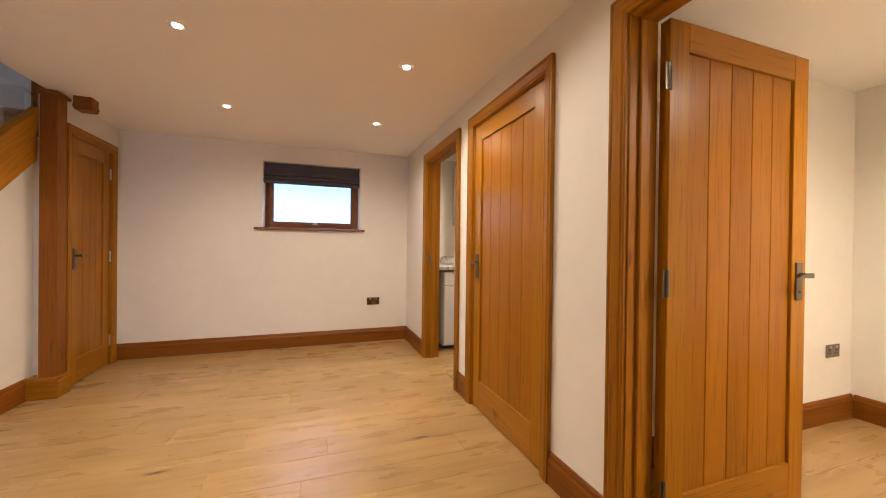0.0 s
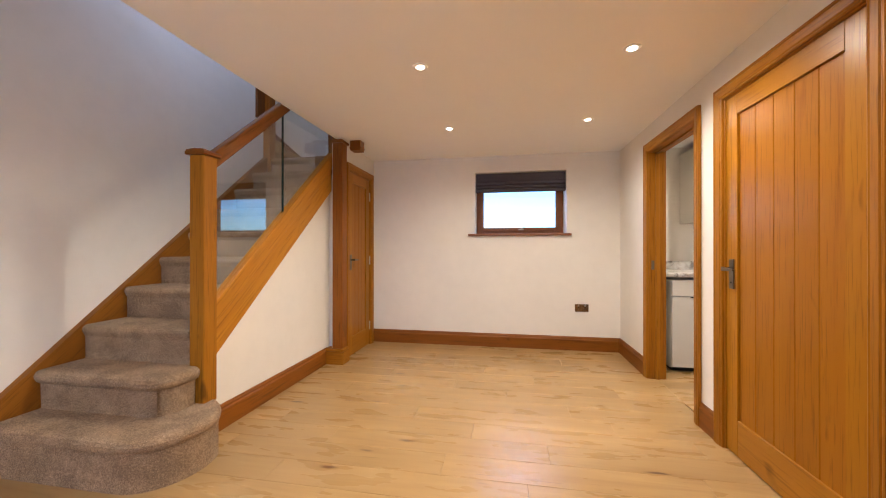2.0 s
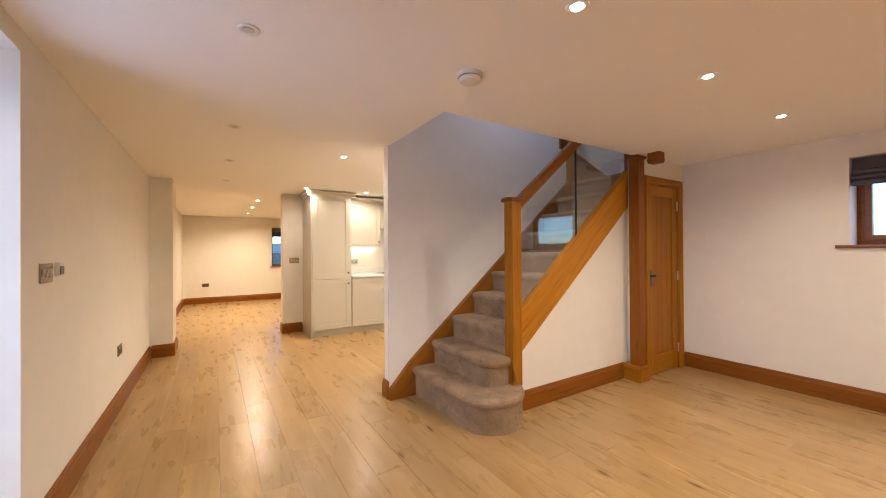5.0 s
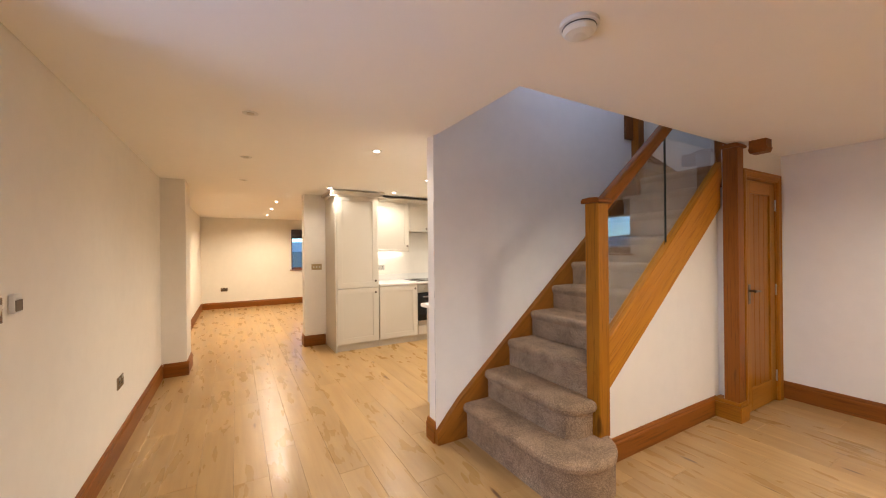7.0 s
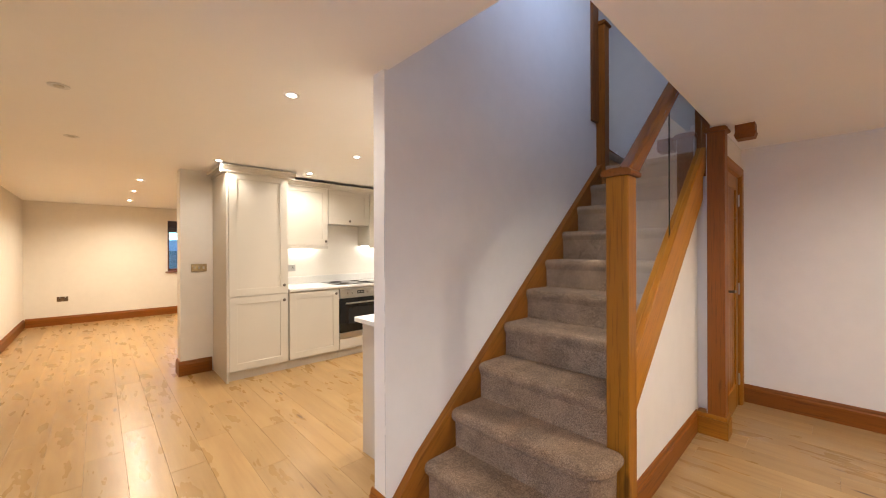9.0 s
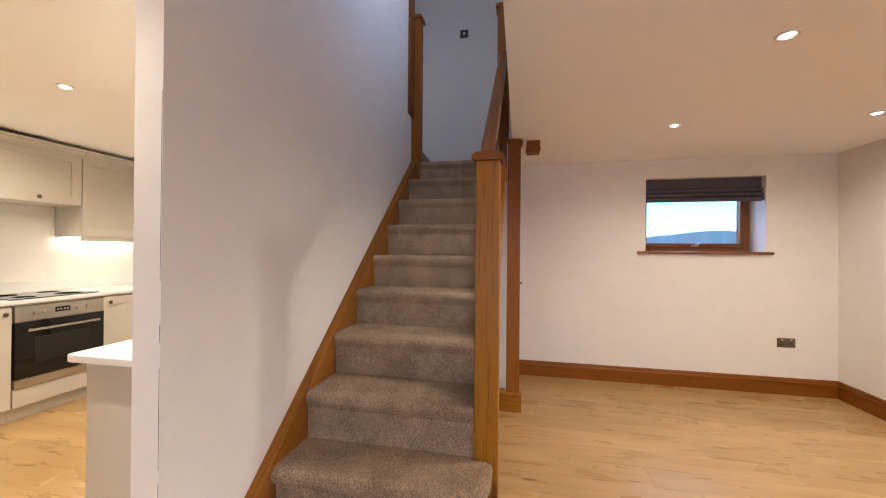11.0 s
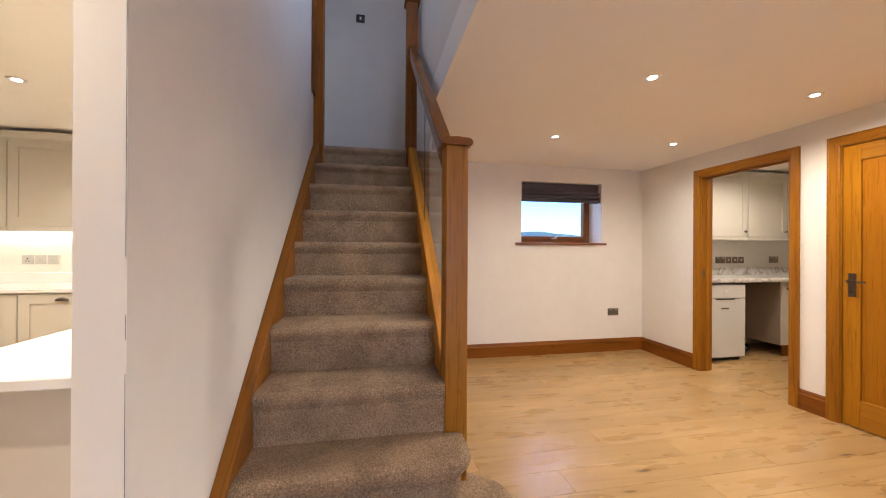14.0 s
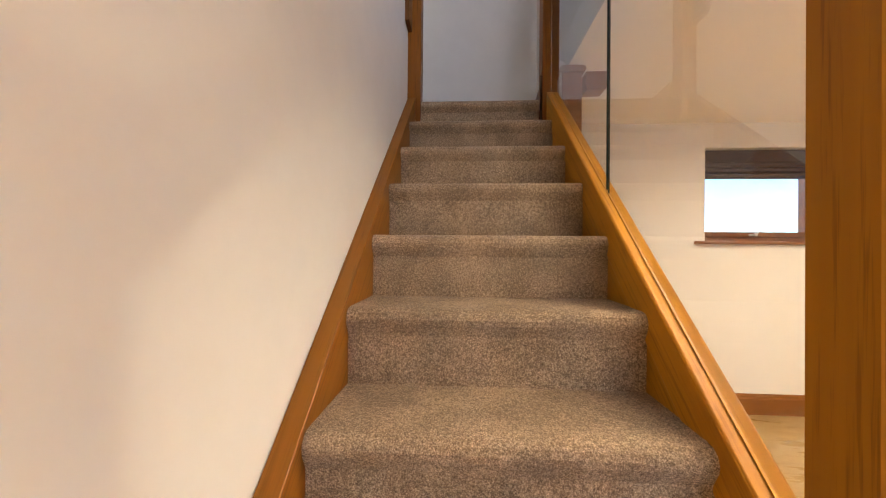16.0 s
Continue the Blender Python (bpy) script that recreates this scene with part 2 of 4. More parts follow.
rr = ramp(m, noise_tex(m, coords(m, (1, 4, 1), 7.0), 3, 3), [(0.3, (0.25,) * 3), (0.7, (0.35,) * 3)])
wire(m, rr, m.node_tree.nodes["Principled BSDF"].inputs["Roughness"])
bumped(m, grain, 0.08, 0.0008)

M_MARBLE = material("marble_laminate", (0.6, 0.57, 0.53), 0.3)
vein = noise_tex(M_MARBLE, coords(M_MARBLE), 7, 7, 0.65, 1.8)
base(M_MARBLE, ramp(M_MARBLE, vein, [(0.38, (0.30, 0.26, 0.24)), (0.47, (0.58, 0.54, 0.50)), (0.6, (0.72, 0.70, 0.67))]))
M_GROUND = material("meadow", (0.07, 0.10, 0.045), 0.95)
base(M_GROUND, ramp(M_GROUND, noise_tex(M_GROUND, coords(M_GROUND), 0.3, 5), [(0.35, (0.05, 0.075, 0.03)), (0.65, (0.09, 0.12, 0.055))]))
M_HILL = material("distant_hill", (0.36, 0.42, 0.42), 1.0)
M_BARK = material("bare_bark", (0.07, 0.055, 0.045), 0.9)
for m in (M_UNIT, M_FRIDGE, M_QUARTZ):
    n_ = noise_tex(m, coords(m), 2.2, 3)
    col = tuple(m.node_tree.nodes["Principled BSDF"].inputs["Base Color"].default_value)[:3]
    base(m, ramp(m, n_, [(0.3, tuple(q * 0.965 for q in col)), (0.7, col)]))


# ---- mesh helpers ----
def box(bm, x0, x1, y0, y1, z0, z1, bevel=0.0, seg=1):
    r = bmesh.ops.create_cube(bm, size=1, matrix=Matrix.Translation(((x0 + x1) / 2, (y0 + y1) / 2, (z0 + z1) / 2)) @ Matrix.Diagonal((abs(x1 - x0), abs(y1 - y0), abs(z1 - z0), 1)))
    if bevel:
        edges = {e for v in r["verts"] for e in v.link_edges}
        bmesh.ops.bevel(bm, geom=list(edges), offset=bevel, segments=seg, profile=0.5, affect="EDGES")


def prism(bm, pts, axis, a, b):
    """A polygon of 2D points drawn along an axis from a to b. x: (y, z); y: (x, z); z: (x, y)."""
    def at(p, h):
        return {"x": (h, p[0], p[1]), "y": (p[0], h, p[1]), "z": (p[0], p[1], h)}[axis]
    lo, hi = [bm.verts.new(at(p, a)) for p in pts], [bm.verts.new(at(p, b)) for p in pts]
    n = len(pts)
    fs = [bm.faces.new(lo), bm.faces.new(hi)] + [bm.faces.new((lo[i], lo[(i + 1) % n], hi[(i + 1) % n], hi[i])) for i in range(n)]
    bmesh.ops.recalc_face_normals(bm, faces=fs)


def cyl(bm, m, r, depth, seg=24, r2=None):
    bmesh.ops.create_cone(bm, cap_ends=True, segments=seg, radius1=r, radius2=r if r2 is None else r2, depth=depth, matrix=m)


def lathe(bm, prof, seg=28, m=Matrix()):
    """A profile of (radius, height) turned round z."""
    rings = [[bm.verts.new(m @ Vector((r * math.cos(2 * math.pi * i / seg), r * math.sin(2 * math.pi * i / seg), z))) for i in range(seg)] for r, z in prof]
    fs = []
    for a, b in zip(rings, rings[1:]):
        fs += [bm.faces.new((a[i], a[(i + 1) % seg], b[(i + 1) % seg], b[i])) for i in range(seg)]
    fs += [bm.faces.new(rings[0]), bm.faces.new(rings[-1])]
    bmesh.ops.recalc_face_normals(bm, faces=fs)


def finish(name, bm, mat, smooth=False):
    me = bpy.data.meshes.new(name)
    bm.to_mesh(me)
    bm.free()
    me.materials.append(mat)
    if smooth:
        for p in me.polygons:
            p.use_smooth = True
    return me


def part(name, bm, mat, parent=None, label="", smooth=False):
    ob = new(name, finish(name, bm, mat, smooth))
    if parent is not None:
        ob.parent = parent
    return tagged(ob, label)


def boxpart(name, b, mat, parent=None, label="", bevel=0.002):
    bm = bmesh.new()
    box(bm, *b, bevel=bevel)
    return part(name, bm, mat, parent, label)


def empty(name, label, category, group="", at=(0, 0, 0), kind=""):
    ob = new(name)
    ob.location = at
    return tagged(ob, label, category, group, kind)


def slab(name, normal, p0, p1, u0, u1, v0, v1, holes, mat):
    """A wall or ceiling with thickness p0..p1 and openings (u0, u1, v0, v1). normal x: u=y, v=z; y: u=x, v=z; z: u=x, v=y."""
    us = sorted({u0, u1, *[h for q in holes for h in q[:2]]})
    vs = sorted({v0, v1, *[h for q in holes for h in q[2:]]})
    us, vs = [q for q in us if u0 <= q <= u1], [q for q in vs if v0 <= q <= v1]
    def solid(i, j):
        if not (0 <= i < len(us) - 1 and 0 <= j < len(vs) - 1):
            return False
        cu, cv = (us[i] + us[i + 1]) / 2, (vs[j] + vs[j + 1]) / 2
        return not any(a < cu < b and c < cv < d for a, b, c, d in holes)
    bm, made = bmesh.new(), {}
    def vert(p, i, j):
        k = (p, i, j)
        if k not in made:
            u, v = us[i], vs[j]
            made[k] = bm.verts.new({"x": (p, u, v), "y": (u, p, v), "z": (u, v, p)}[normal])
        return made[k]
    for i in range(len(us) - 1):
        for j in range(len(vs) - 1):
            if not solid(i, j):
                continue
            for p in (p0, p1):
                bm.faces.new([vert(p, *q) for q in ((i, j), (i + 1, j), (i + 1, j + 1), (i, j + 1))])
            for (di, dj), (a, b) in (((-1, 0), ((i, j), (i, j + 1))), ((1, 0), ((i + 1, j), (i + 1, j + 1))), ((0, -1), ((i, j), (i + 1, j))), ((0, 1), ((i, j + 1), (i + 1, j + 1)))):
                if not solid(i + di, j + dj):
                    bm.faces.new((vert(p0, *a), vert(p0, *b), vert(p1, *b), vert(p1, *a)))
    bmesh.ops.recalc_face_normals(bm, faces=bm.faces[:])
    return tagged(part(name, bm, mat), kind="structure")


# ---- shell ----
U_Y0, U_Y1 = 2.712, 3.516      # utility doorway
C_Y0, C_Y1 = 1.530, 2.376      # cupboard doorway
R_Y0, R_Y1 = 0.170, 1.012      # side room doorway
TOPC = 1.990
slab("wall_north", "y", 4.36, 4.72, -11.3, 4.0, -0.2, 4.9, [(-0.54, 0.50, 1.32, 2.045)], M_WALL)
slab("wall_south", "y", -1.2, -0.775, -5.5, 4.0, -0.2, 4.9, [(-1.98, -1.03, -0.002, 2.14)], M_WALL)
slab("wall_lounge_south", "y", -1.2, -0.765, -11.3, -5.95, -0.2, 2.6, [], M_WALL)
slab("pilaster", "x", -5.95, -5.5, -1.2, -0.54, -0.1, 2.3, [], M_WALL)
slab("wall_west", "x", -11.3, -10.9, -0.765, 4.36, -0.1, 2.6, [(1.26, 2.22, 0.90, 1.98)], M_WALL)
slab("wall_kitchen_west", "x", -6.26, -6.06, 0.83, 4.36, -0.1, 2.3, [], M_WALL)
slab("wall_east", "x", 1.07, 1.19, -0.775, 4.36, -0.1, 2.3, [(U_Y0 - 0.03, U_Y1 + 0.03, -0.1, TOPC + 0.03), (C_Y0 - 0.03, C_Y1 + 0.03, -0.1, TOPC + 0.03), (R_Y0 - 0.03, R_Y1 + 0.03, -0.1, TOPC + 0.03)], M_WALL)
slab("wall_cupboard_south", "y", 1.40, 1.50, 1.19, 4.0, -0.1, 2.3, [], M_WALL)
slab("wall_utility_south", "y", 2.42, 2.52, 1.19, 4.0, -0.1, 2.3, [], M_WALL)
slab("wall_side_room_east", "x", 3.49, 3.6, -0.775, 1.40, -0.1, 2.3, [], M_WALL)
slab("wall_utility_east", "x", 3.9, 4.0, 1.50, 4.36, -0.1, 2.3, [], M_WALL)
slab("wall_stair", "x", -2.840, -2.743, 1.200, 3.55, -0.1, 4.8, [], M_WALL)
slab("wall_stair_kitchen", "x", -2.840, -2.743, 3.55, 4.36, -0.1, 2.1, [], M_WALL)
slab("wall_under_stair_door", "x", -1.88, -1.80, 3.50, 4.36, -0.1, 2.3, [(3.60, 4.24, -0.1, 1.985)], M_WALL)
slab("ceiling", "z", CEIL, 2.43, -11.3, 4.0, -1.2, 4.5, [(-2.86, -1.84, 1.22, 4.5), (-3.3, -2.86, 3.55, 4.355)], M_CEIL)
slab("wall_stairwell_east", "x", -1.84, -1.72, 1.10, 4.36, 2.4301, 4.8, [(1.85, 2.85, 3.25, 4.25)], M_WALL)
slab("wall_stairwell_south", "y", 1.10, 1.22, -2.86, -1.84, 2.4301, 4.8, [], M_WALL)
slab("wall_landing_west", "x", -4.9, -4.8, 1.2, 4.36, 2.43, 4.8, [], M_WALL)
slab("wall_landing_south", "y", 3.45, 3.55, -4.8, -2.86, 2.43, 4.8, [], M_WALL)
slab("ceiling_upper", "z", 4.8, 4.9, -4.9, -1.72, 1.1, 4.36, [], M_CEIL)
bm = bmesh.new()
box(bm, -11.3, 4.0, -1.2, 4.4, -0.14, -0.010)
tagged(part("floor", bm, M_GAP), kind="structure")

bm = bmesh.new()
for z0, z1, w in ((0.17, 0.46, 0.0011), (0.50, 0.66, 0.0007), (0.70, 0.98, 0.0009), (1.05, 1.10, 0.0006), (1.22, 1.75, 0.0005)):
    box(bm, -2.7455 - w * 0.6, -2.7455, 1.1990, 1.2005, z0, z1)
tagged(part("hairline_gap", bm, M_GAP), kind="structure")

# wall under the open string
bm = bmesh.new()
prism(bm, [(1.90, 0), (3.50, 0), (3.50, 1.80), (1.90, 0.47)], "x", -1.97, -1.95)
tagged(part("wall_under_stair", bm, M_WALL), kind="structure")
tagged(boxpart("wall_return", (-1.97, -1.801, 3.50, 3.56, 0, 2.234), M_WALL, bevel=0), kind="structure")
tagged(boxpart("wall_behind_post", (-1.88, -1.801, 3.425, 3.499, 0, 2.234), M_WALL, bevel=0), kind="structure")


def skirting(name, pts, side=1):
    """A moulded board along a line on the floor; side: where its face looks (left of the line's way, +1)."""
    for (xa, ya), (xb, yb) in zip(pts, pts[1:]):
        d = Vector((xb - xa, yb - ya))
        ln, ang = d.length, math.atan2(d.y, d.x)
        prof = [(0, 0), (0.020, 0), (0.020, 0.118), (0.017, 0.124), (0.013, 0.130), (0.013, 0.140), (0.008, 0.150), (0.004, 0.154), (0, 0.155)]
        bm = bmesh.new()
        prism(bm, [(p * side, z) for p, z in prof], "x", 0, ln)
        ob = part(name, bm, M_SKIRT["x"])
        ob.matrix_world = Matrix.Translation((xa, ya, 0)) @ Matrix.Rotation(ang, 4, "Z")
        tagged(ob, kind="structure")


def door_frame(name, x_a, x_b, y0, y1, top, label, faces=(-1, 1), stop=0.06, wid=0.077):
    """Lining, stops and architraves of a doorway through a wall from x_a to x_b, clear between y0 and y1."""
    g = empty(name, label, "door frame", at=(0, 0, 0), kind="structure")
    e = 0.004
    boxpart("jamb", (x_a - e, x_b + e, y0 - 0.028, y0, 0, top), M_OAK["z"], g)
    boxpart("jamb", (x_a - e, x_b + e, y1, y1 + 0.028, 0, top), M_OAK["z"], g)
    boxpart("head", (x_a - e, x_b + e, y0 - 0.028, y1 + 0.028, top, top + 0.028), M_OAK["y"], g)
    if stop:
        s0, s1 = stop
        boxpart("stop", (s0, s1, y0, y0 + 0.013, 0, top - 0.013), M_OAK["z"], g)
        boxpart("stop", (s0, s1, y1 - 0.013, y1, 0, top - 0.013), M_OAK["z"], g)
        boxpart("stop", (s0, s1, y0, y1, top - 0.013, top), M_OAK["y"], g)
    prof = [(0.006, 0), (0.006, 0.012), (0.012, 0.015), (0.018, 0.013), (0.024, 0.018), (wid - 0.020, 0.022), (wid - 0.014, 0.018), (wid - 0.008, 0.022), (wid, 0.022), (wid, 0)]
    for f in faces:
        xf = x_a - e if f < 0 else x_b + e
        def pt(o, h):
            return xf + f * h
        for sgn, yy in ((-1, y0), (1, y1)):
            bm = bmesh.new()
            lo, hi = [], []
            for o, h in prof:
                lo.append(bm.verts.new((pt(o, h), yy + sgn * o, 0)))
                hi.append(bm.verts.new((pt(o, h), yy + sgn * o, top + o)))
            n = len(prof)
            fs = [bm.faces.new(lo), bm.faces.new(hi)] + [bm.faces.new((lo[i], lo[(i + 1) % n], hi[(i + 1) % n], hi[i])) for i in range(n)]
            bmesh.ops.recalc_face_normals(bm, faces=fs)
            part("architrave", bm, M_OAK["z"], g)
        bm = bmesh.new()
        lo = [bm.verts.new((pt(o, h), y0 - o, top + o)) for o, h in prof]
        hi = [bm.verts.new((pt(o, h), y1 + o, top + o)) for o, h in prof]
        n = len(prof)
        fs = [bm.faces.new(lo), bm.faces.new(hi)] + [bm.faces.new((lo[i], lo[(i + 1) % n], hi[(i + 1) % n], hi[i])) for i in range(n)]
        bmesh.ops.recalc_face_normals(bm, faces=fs)
        part("architrave", bm, M_OAK["y"], g)
    return g


def door_handle(door, x, z, face, w):
    """A lever on its plate, on the side of the leaf that face names; x along the leaf; the lever points to w."""
    bm = bmesh.new()
    y0 = -0.022 if face < 0 else 0.022
    box(bm, x - 0.021, x + 0.021, y0, y0 + face * 0.007, z - 0.09, z + 0.075, bevel=0.0015)
    h = part("door_handle", bm, M_BRONZE, door, "dark pewter lever handle on a plate")
    bm = bmesh.new()
    cyl(bm, Matrix.Translation((x, y0 + face * 0.028, z + 0.02)) @ Matrix.Rotation(radians(90), 4, "X"), 0.009, 0.045, 16)
    lo = x - 0.006 if w > 0 else x + 0.006
    pts = [(lo, z + 0.010), (lo + w * 0.085, z + 0.011), (lo + w * 0.102, z + 0.014), (lo + w * 0.104, z + 0.019), (lo + w * 0.085, z + 0.024), (lo, z + 0.031)]
    prism(bm, pts, "y", y0 + face * 0.040, y0 + face * 0.054)
    part("lever", bm, M_BRONZE, h)
    bm = bmesh.new()
    cyl(bm, Matrix.Translation((x, y0 + face * 0.0075, z - 0.055)) @ Matrix.Rotation(radians(90), 4, "X"), 0.006, 0.003, 12)
    part("keyhole", bm, M_BLACK, h)


def door_leaf(label, wid, m, boards=5, hinge_face=-1, hinge_mat=None, height=1.978):
    """A boarded oak leaf: x from its hinges (0) to its lock (wid), z up, 44 mm thick about y = 0."""
    g = empty("door", label, "door")
    st, tr, br, t = 0.098, 0.11, 0.195, 0.022
    for x0, x1 in ((0, st), (wid - st, wid)):
        boxpart("stile", (x0, x1, -t, t, 0, height), M_LEAF, g, bevel=0.0025)
    boxpart("rail", (st, wid - st, -t, t, height - tr, height), M_LEAFX, g, bevel=0.0015)
    boxpart("rail", (st, wid - st, -t, t, 0, br), M_LEAFX, g, bevel=0.0015)
    pw = (wid - 2 * st) / boards
    for i in range(boards):
        a = st + i * pw
        bm = bmesh.new()
        q, d = 0.004, 0.010
        prism(bm, [(a, -d + q), (a + q, -d), (a + pw - q, -d), (a + pw, -d + q), (a + pw, d - q), (a + pw - q, d), (a + q, d), (a, d - q)], "z", br, height - tr)
        part("board", bm, M_BOARD, g)
    for f in (-1, 1):
        door_handle(g, wid - 0.055, 1.0, f, -1)
    for z in (0.22, 1.0, 1.76):
        bm = bmesh.new()
        cyl(bm, Matrix.Translation((-0.004, hinge_face * (t + 0.005), z)), 0.0065, 0.10, 12)
        box(bm, -0.024, 0.0, hinge_face * (t + 0.001) - 0.001, hinge_face * (t + 0.001) + 0.001, z - 0.05, z + 0.05)
        part("hinge", bm, hinge_mat or M_BRONZE, g)
    g.matrix_world = m
    return g


door_frame("utility_door_frame", 1.07, 1.19, U_Y0, U_Y1, TOPC, "honey oak door lining with moulded architraves round the open utility doorway", stop=(1.12, 1.15))
door_frame("cupboard_door_frame", 1.07, 1.19, C_Y0, C_Y1, TOPC, "honey oak door lining with moulded architraves round the closed hall cupboard", stop=(1.118, 1.15))
door_frame("side_room_door_frame", 1.07, 1.19, R_Y0, R_Y1, TOPC, "honey oak door lining with moulded architraves round the open side room doorway", stop=(1.11, 1.14))
door_frame("under_stair_door_frame", -1.88, -1.80, 3.625, 4.215, 1.965, "dark honey oak frame round the low under-stair cupboard door", faces=(1,), stop=None, wid=0.075)

door_leaf("closed boarded honey oak cupboard door with five vertical planks", C_Y1 - C_Y0 - 0.006, Matrix.Translation((1.094, C_Y0 + 0.003, 0.008)) @ Matrix.Rotation(radians(90), 4, "Z") @ Matrix.Scale(-1, 4, (0, 1, 0)), hinge_mat=M_STEEL)
door_leaf("open boarded honey oak door swung into the side room", 0.838, Matrix.Translation((1.209, R_Y1 - 0.023, 0.008)))
door_leaf("closed narrow boarded oak door of the under-stair cupboard", 0.584, Matrix.Translation((-1.825, 4.212, 0.008)) @ Matrix.Rotation(radians(-90), 4, "Z") @ Matrix.Scale(-1, 4, (0, 1, 0)), boards=4, hinge_mat=M_STEEL, height=1.953)

# skirting boards
skirting("skirting", [(-1.80, 4.36), (1.07, 4.36)], -1)
skirting("skirting", [(1.07, 4.36), (1.07, U_Y1 + 0.077)], -1)
skirting("skirting", [(1.07, U_Y0 - 0.077), (1.07, C_Y1 + 0.077)], -1)
skirting("skirting", [(1.07, C_Y0 - 0.077), (1.07, R_Y1 + 0.077)], -1)
skirting("skirting", [(1.07, R_Y0 - 0.077), (1.07, -0.775)], -1)
skirting("skirting", [(-1.95, 1.93), (-1.95, 3.44)], -1)
skirting("skirting", [(-5.5, -0.775), (-1.98, -0.775)], 1)
skirting("skirting", [(-1.03, -0.775), (1.05, -0.775)], 1)
skirting("skirting", [(-5.5, -0.52), (-5.5, -0.755)], 1)
skirting("skirting", [(-5.95, -0.54), (-5.5, -0.54)], 1)
skirting("skirting", [(-10.9, -0.765), (-5.95, -0.765)], 1)
skirting("skirting", [(-10.9, 4.36), (-10.9, -0.745)], 1)
skirting("skirting", [(-6.06, 1.12), (-6.06, 0.81)], 1)
skirting("skirting", [(-6.06, 0.83), (-6.26, 0.83)], 1)
skirting("skirting", [(-2.743, 1.200), (-2.860, 1.200)], 1)
skirting("skirting", [(-2.840, 1.200), (-2.840, 1.46)], 1)
skirting("skirting", [(1.19, 1.40), (3.49, 1.40)], -1)
skirting("skirting", [(3.49, 1.38), (3.49, -0.775)], -1)

# ---- stairs ----
NOSE = {1: (1.40, 0.262), 2: (1.602, 0.475)}
for k in range(3, 11):
    NOSE[k] = (1.830 + 0.2475 * (k - 3), 0.680 + 0.2055 * (k - 3) - {5: 0.010, 6: 0.018, 7: 0.009}.get(k, 0))
stairs = empty("staircase", "carpeted oak staircase with glass panels rising from the hall", "stairs", kind="")
XL, XR = -2.694, -1.95


def tread_outline(k):
    yn, _ = NOSE[k]
    yb = NOSE[k + 1][0] + 0.03 if k < 10 else 4.355
    if k == 1:
        arc = [(-1.915 + 0.235 * math.cos(a), 1.665 + 0.26 * math.sin(a)) for a in [radians(-90 + 9 * i) for i in range(21)]]
        return [(XL, yb)] + [(XL, yn + 0.005)] + arc + [(-1.96, yb + 0.18)]
    if k == 2:
        arc = [(-1.985 + 0.115 * math.cos(a), yn + 0.13 + 0.13 * math.sin(a)) for a in [radians(-90 + 10 * i) for i in range(10)]]
        return [(XL, yb), (XL, yn)] + arc + [(-1.87, 1.83), (-1.96, 1.83), (-1.96, yb)]
    return [(XL, yb), (XL, yn), (XR, yn), (XR, yb)]


def inset(pts, d):
    """The outline moved in at its front and its round end."""
    out = []
    for x, y in pts:
        out.append((x, y))
    c = (XL, max(p[1] for p in pts))
    res = []
    for x, y in pts:
        v = Vector((max(0.0, x - (XR - 0.10)), y - c[1]))
        nx = d if x > XR + 0.01 else 0.0
        ny = d if y < c[1] - 0.12 else 0.0
        res.append((x - nx, min(y + ny, c[1])))
    return res


for k in range(1, 11):
    yn, zt = NOSE[k]
    zb = NOSE[k - 1][1] if k > 1 else 0.0
    pts = tread_outline(k)
    if k == 10:
        pts = [(-2.75, 4.355), (-2.75, 3.66), (XL, 3.66), (XL, yn), (XR, yn), (-1.885, yn + 0.02), (-1.885, 4.355)]
    levels = [(0.034, zb - 0.02 if k > 1 else 0.0), (0.030, zt - 0.075), (0.012, zt - 0.062), (0.002, zt - 0.045), (0.0, zt - 0.028), (0.006, zt - 0.012), (0.018, zt - 0.003), (0.034, zt)]
    if k > 2:
        levels = [(0.020, zb - 0.02), (0.018, zt - 0.07), (0.010, zt - 0.055), (0.002, zt - 0.04), (0.0, zt - 0.026), (0.005, zt - 0.012), (0.016, zt - 0.003), (0.034, zt)]
    bm = bmesh.new()
    rings = [[bm.verts.new((x, y, zt - 0.08 if i == 0 and k > 2 and y > yn + 0.2 else z)) for x, y in inset(pts, d)] for i, (d, z) in enumerate(levels)]
    n = len(pts)
    for a, b in zip(rings, rings[1:]):
        for i in range(n):
            bm.faces.new((a[i], a[(i + 1) % n], b[(i + 1) % n], b[i]))
    bm.faces.new(rings[-1])
    bm.faces.new(rings[0])
    bmesh.ops.recalc_face_normals(bm, faces=bm.faces[:])
    part("carpeted_step", bm, M_CARPET, stairs, "grey-beige carpeted step with a rounded nosing" + (" and a curved end" if k < 3 else ""), smooth=False)

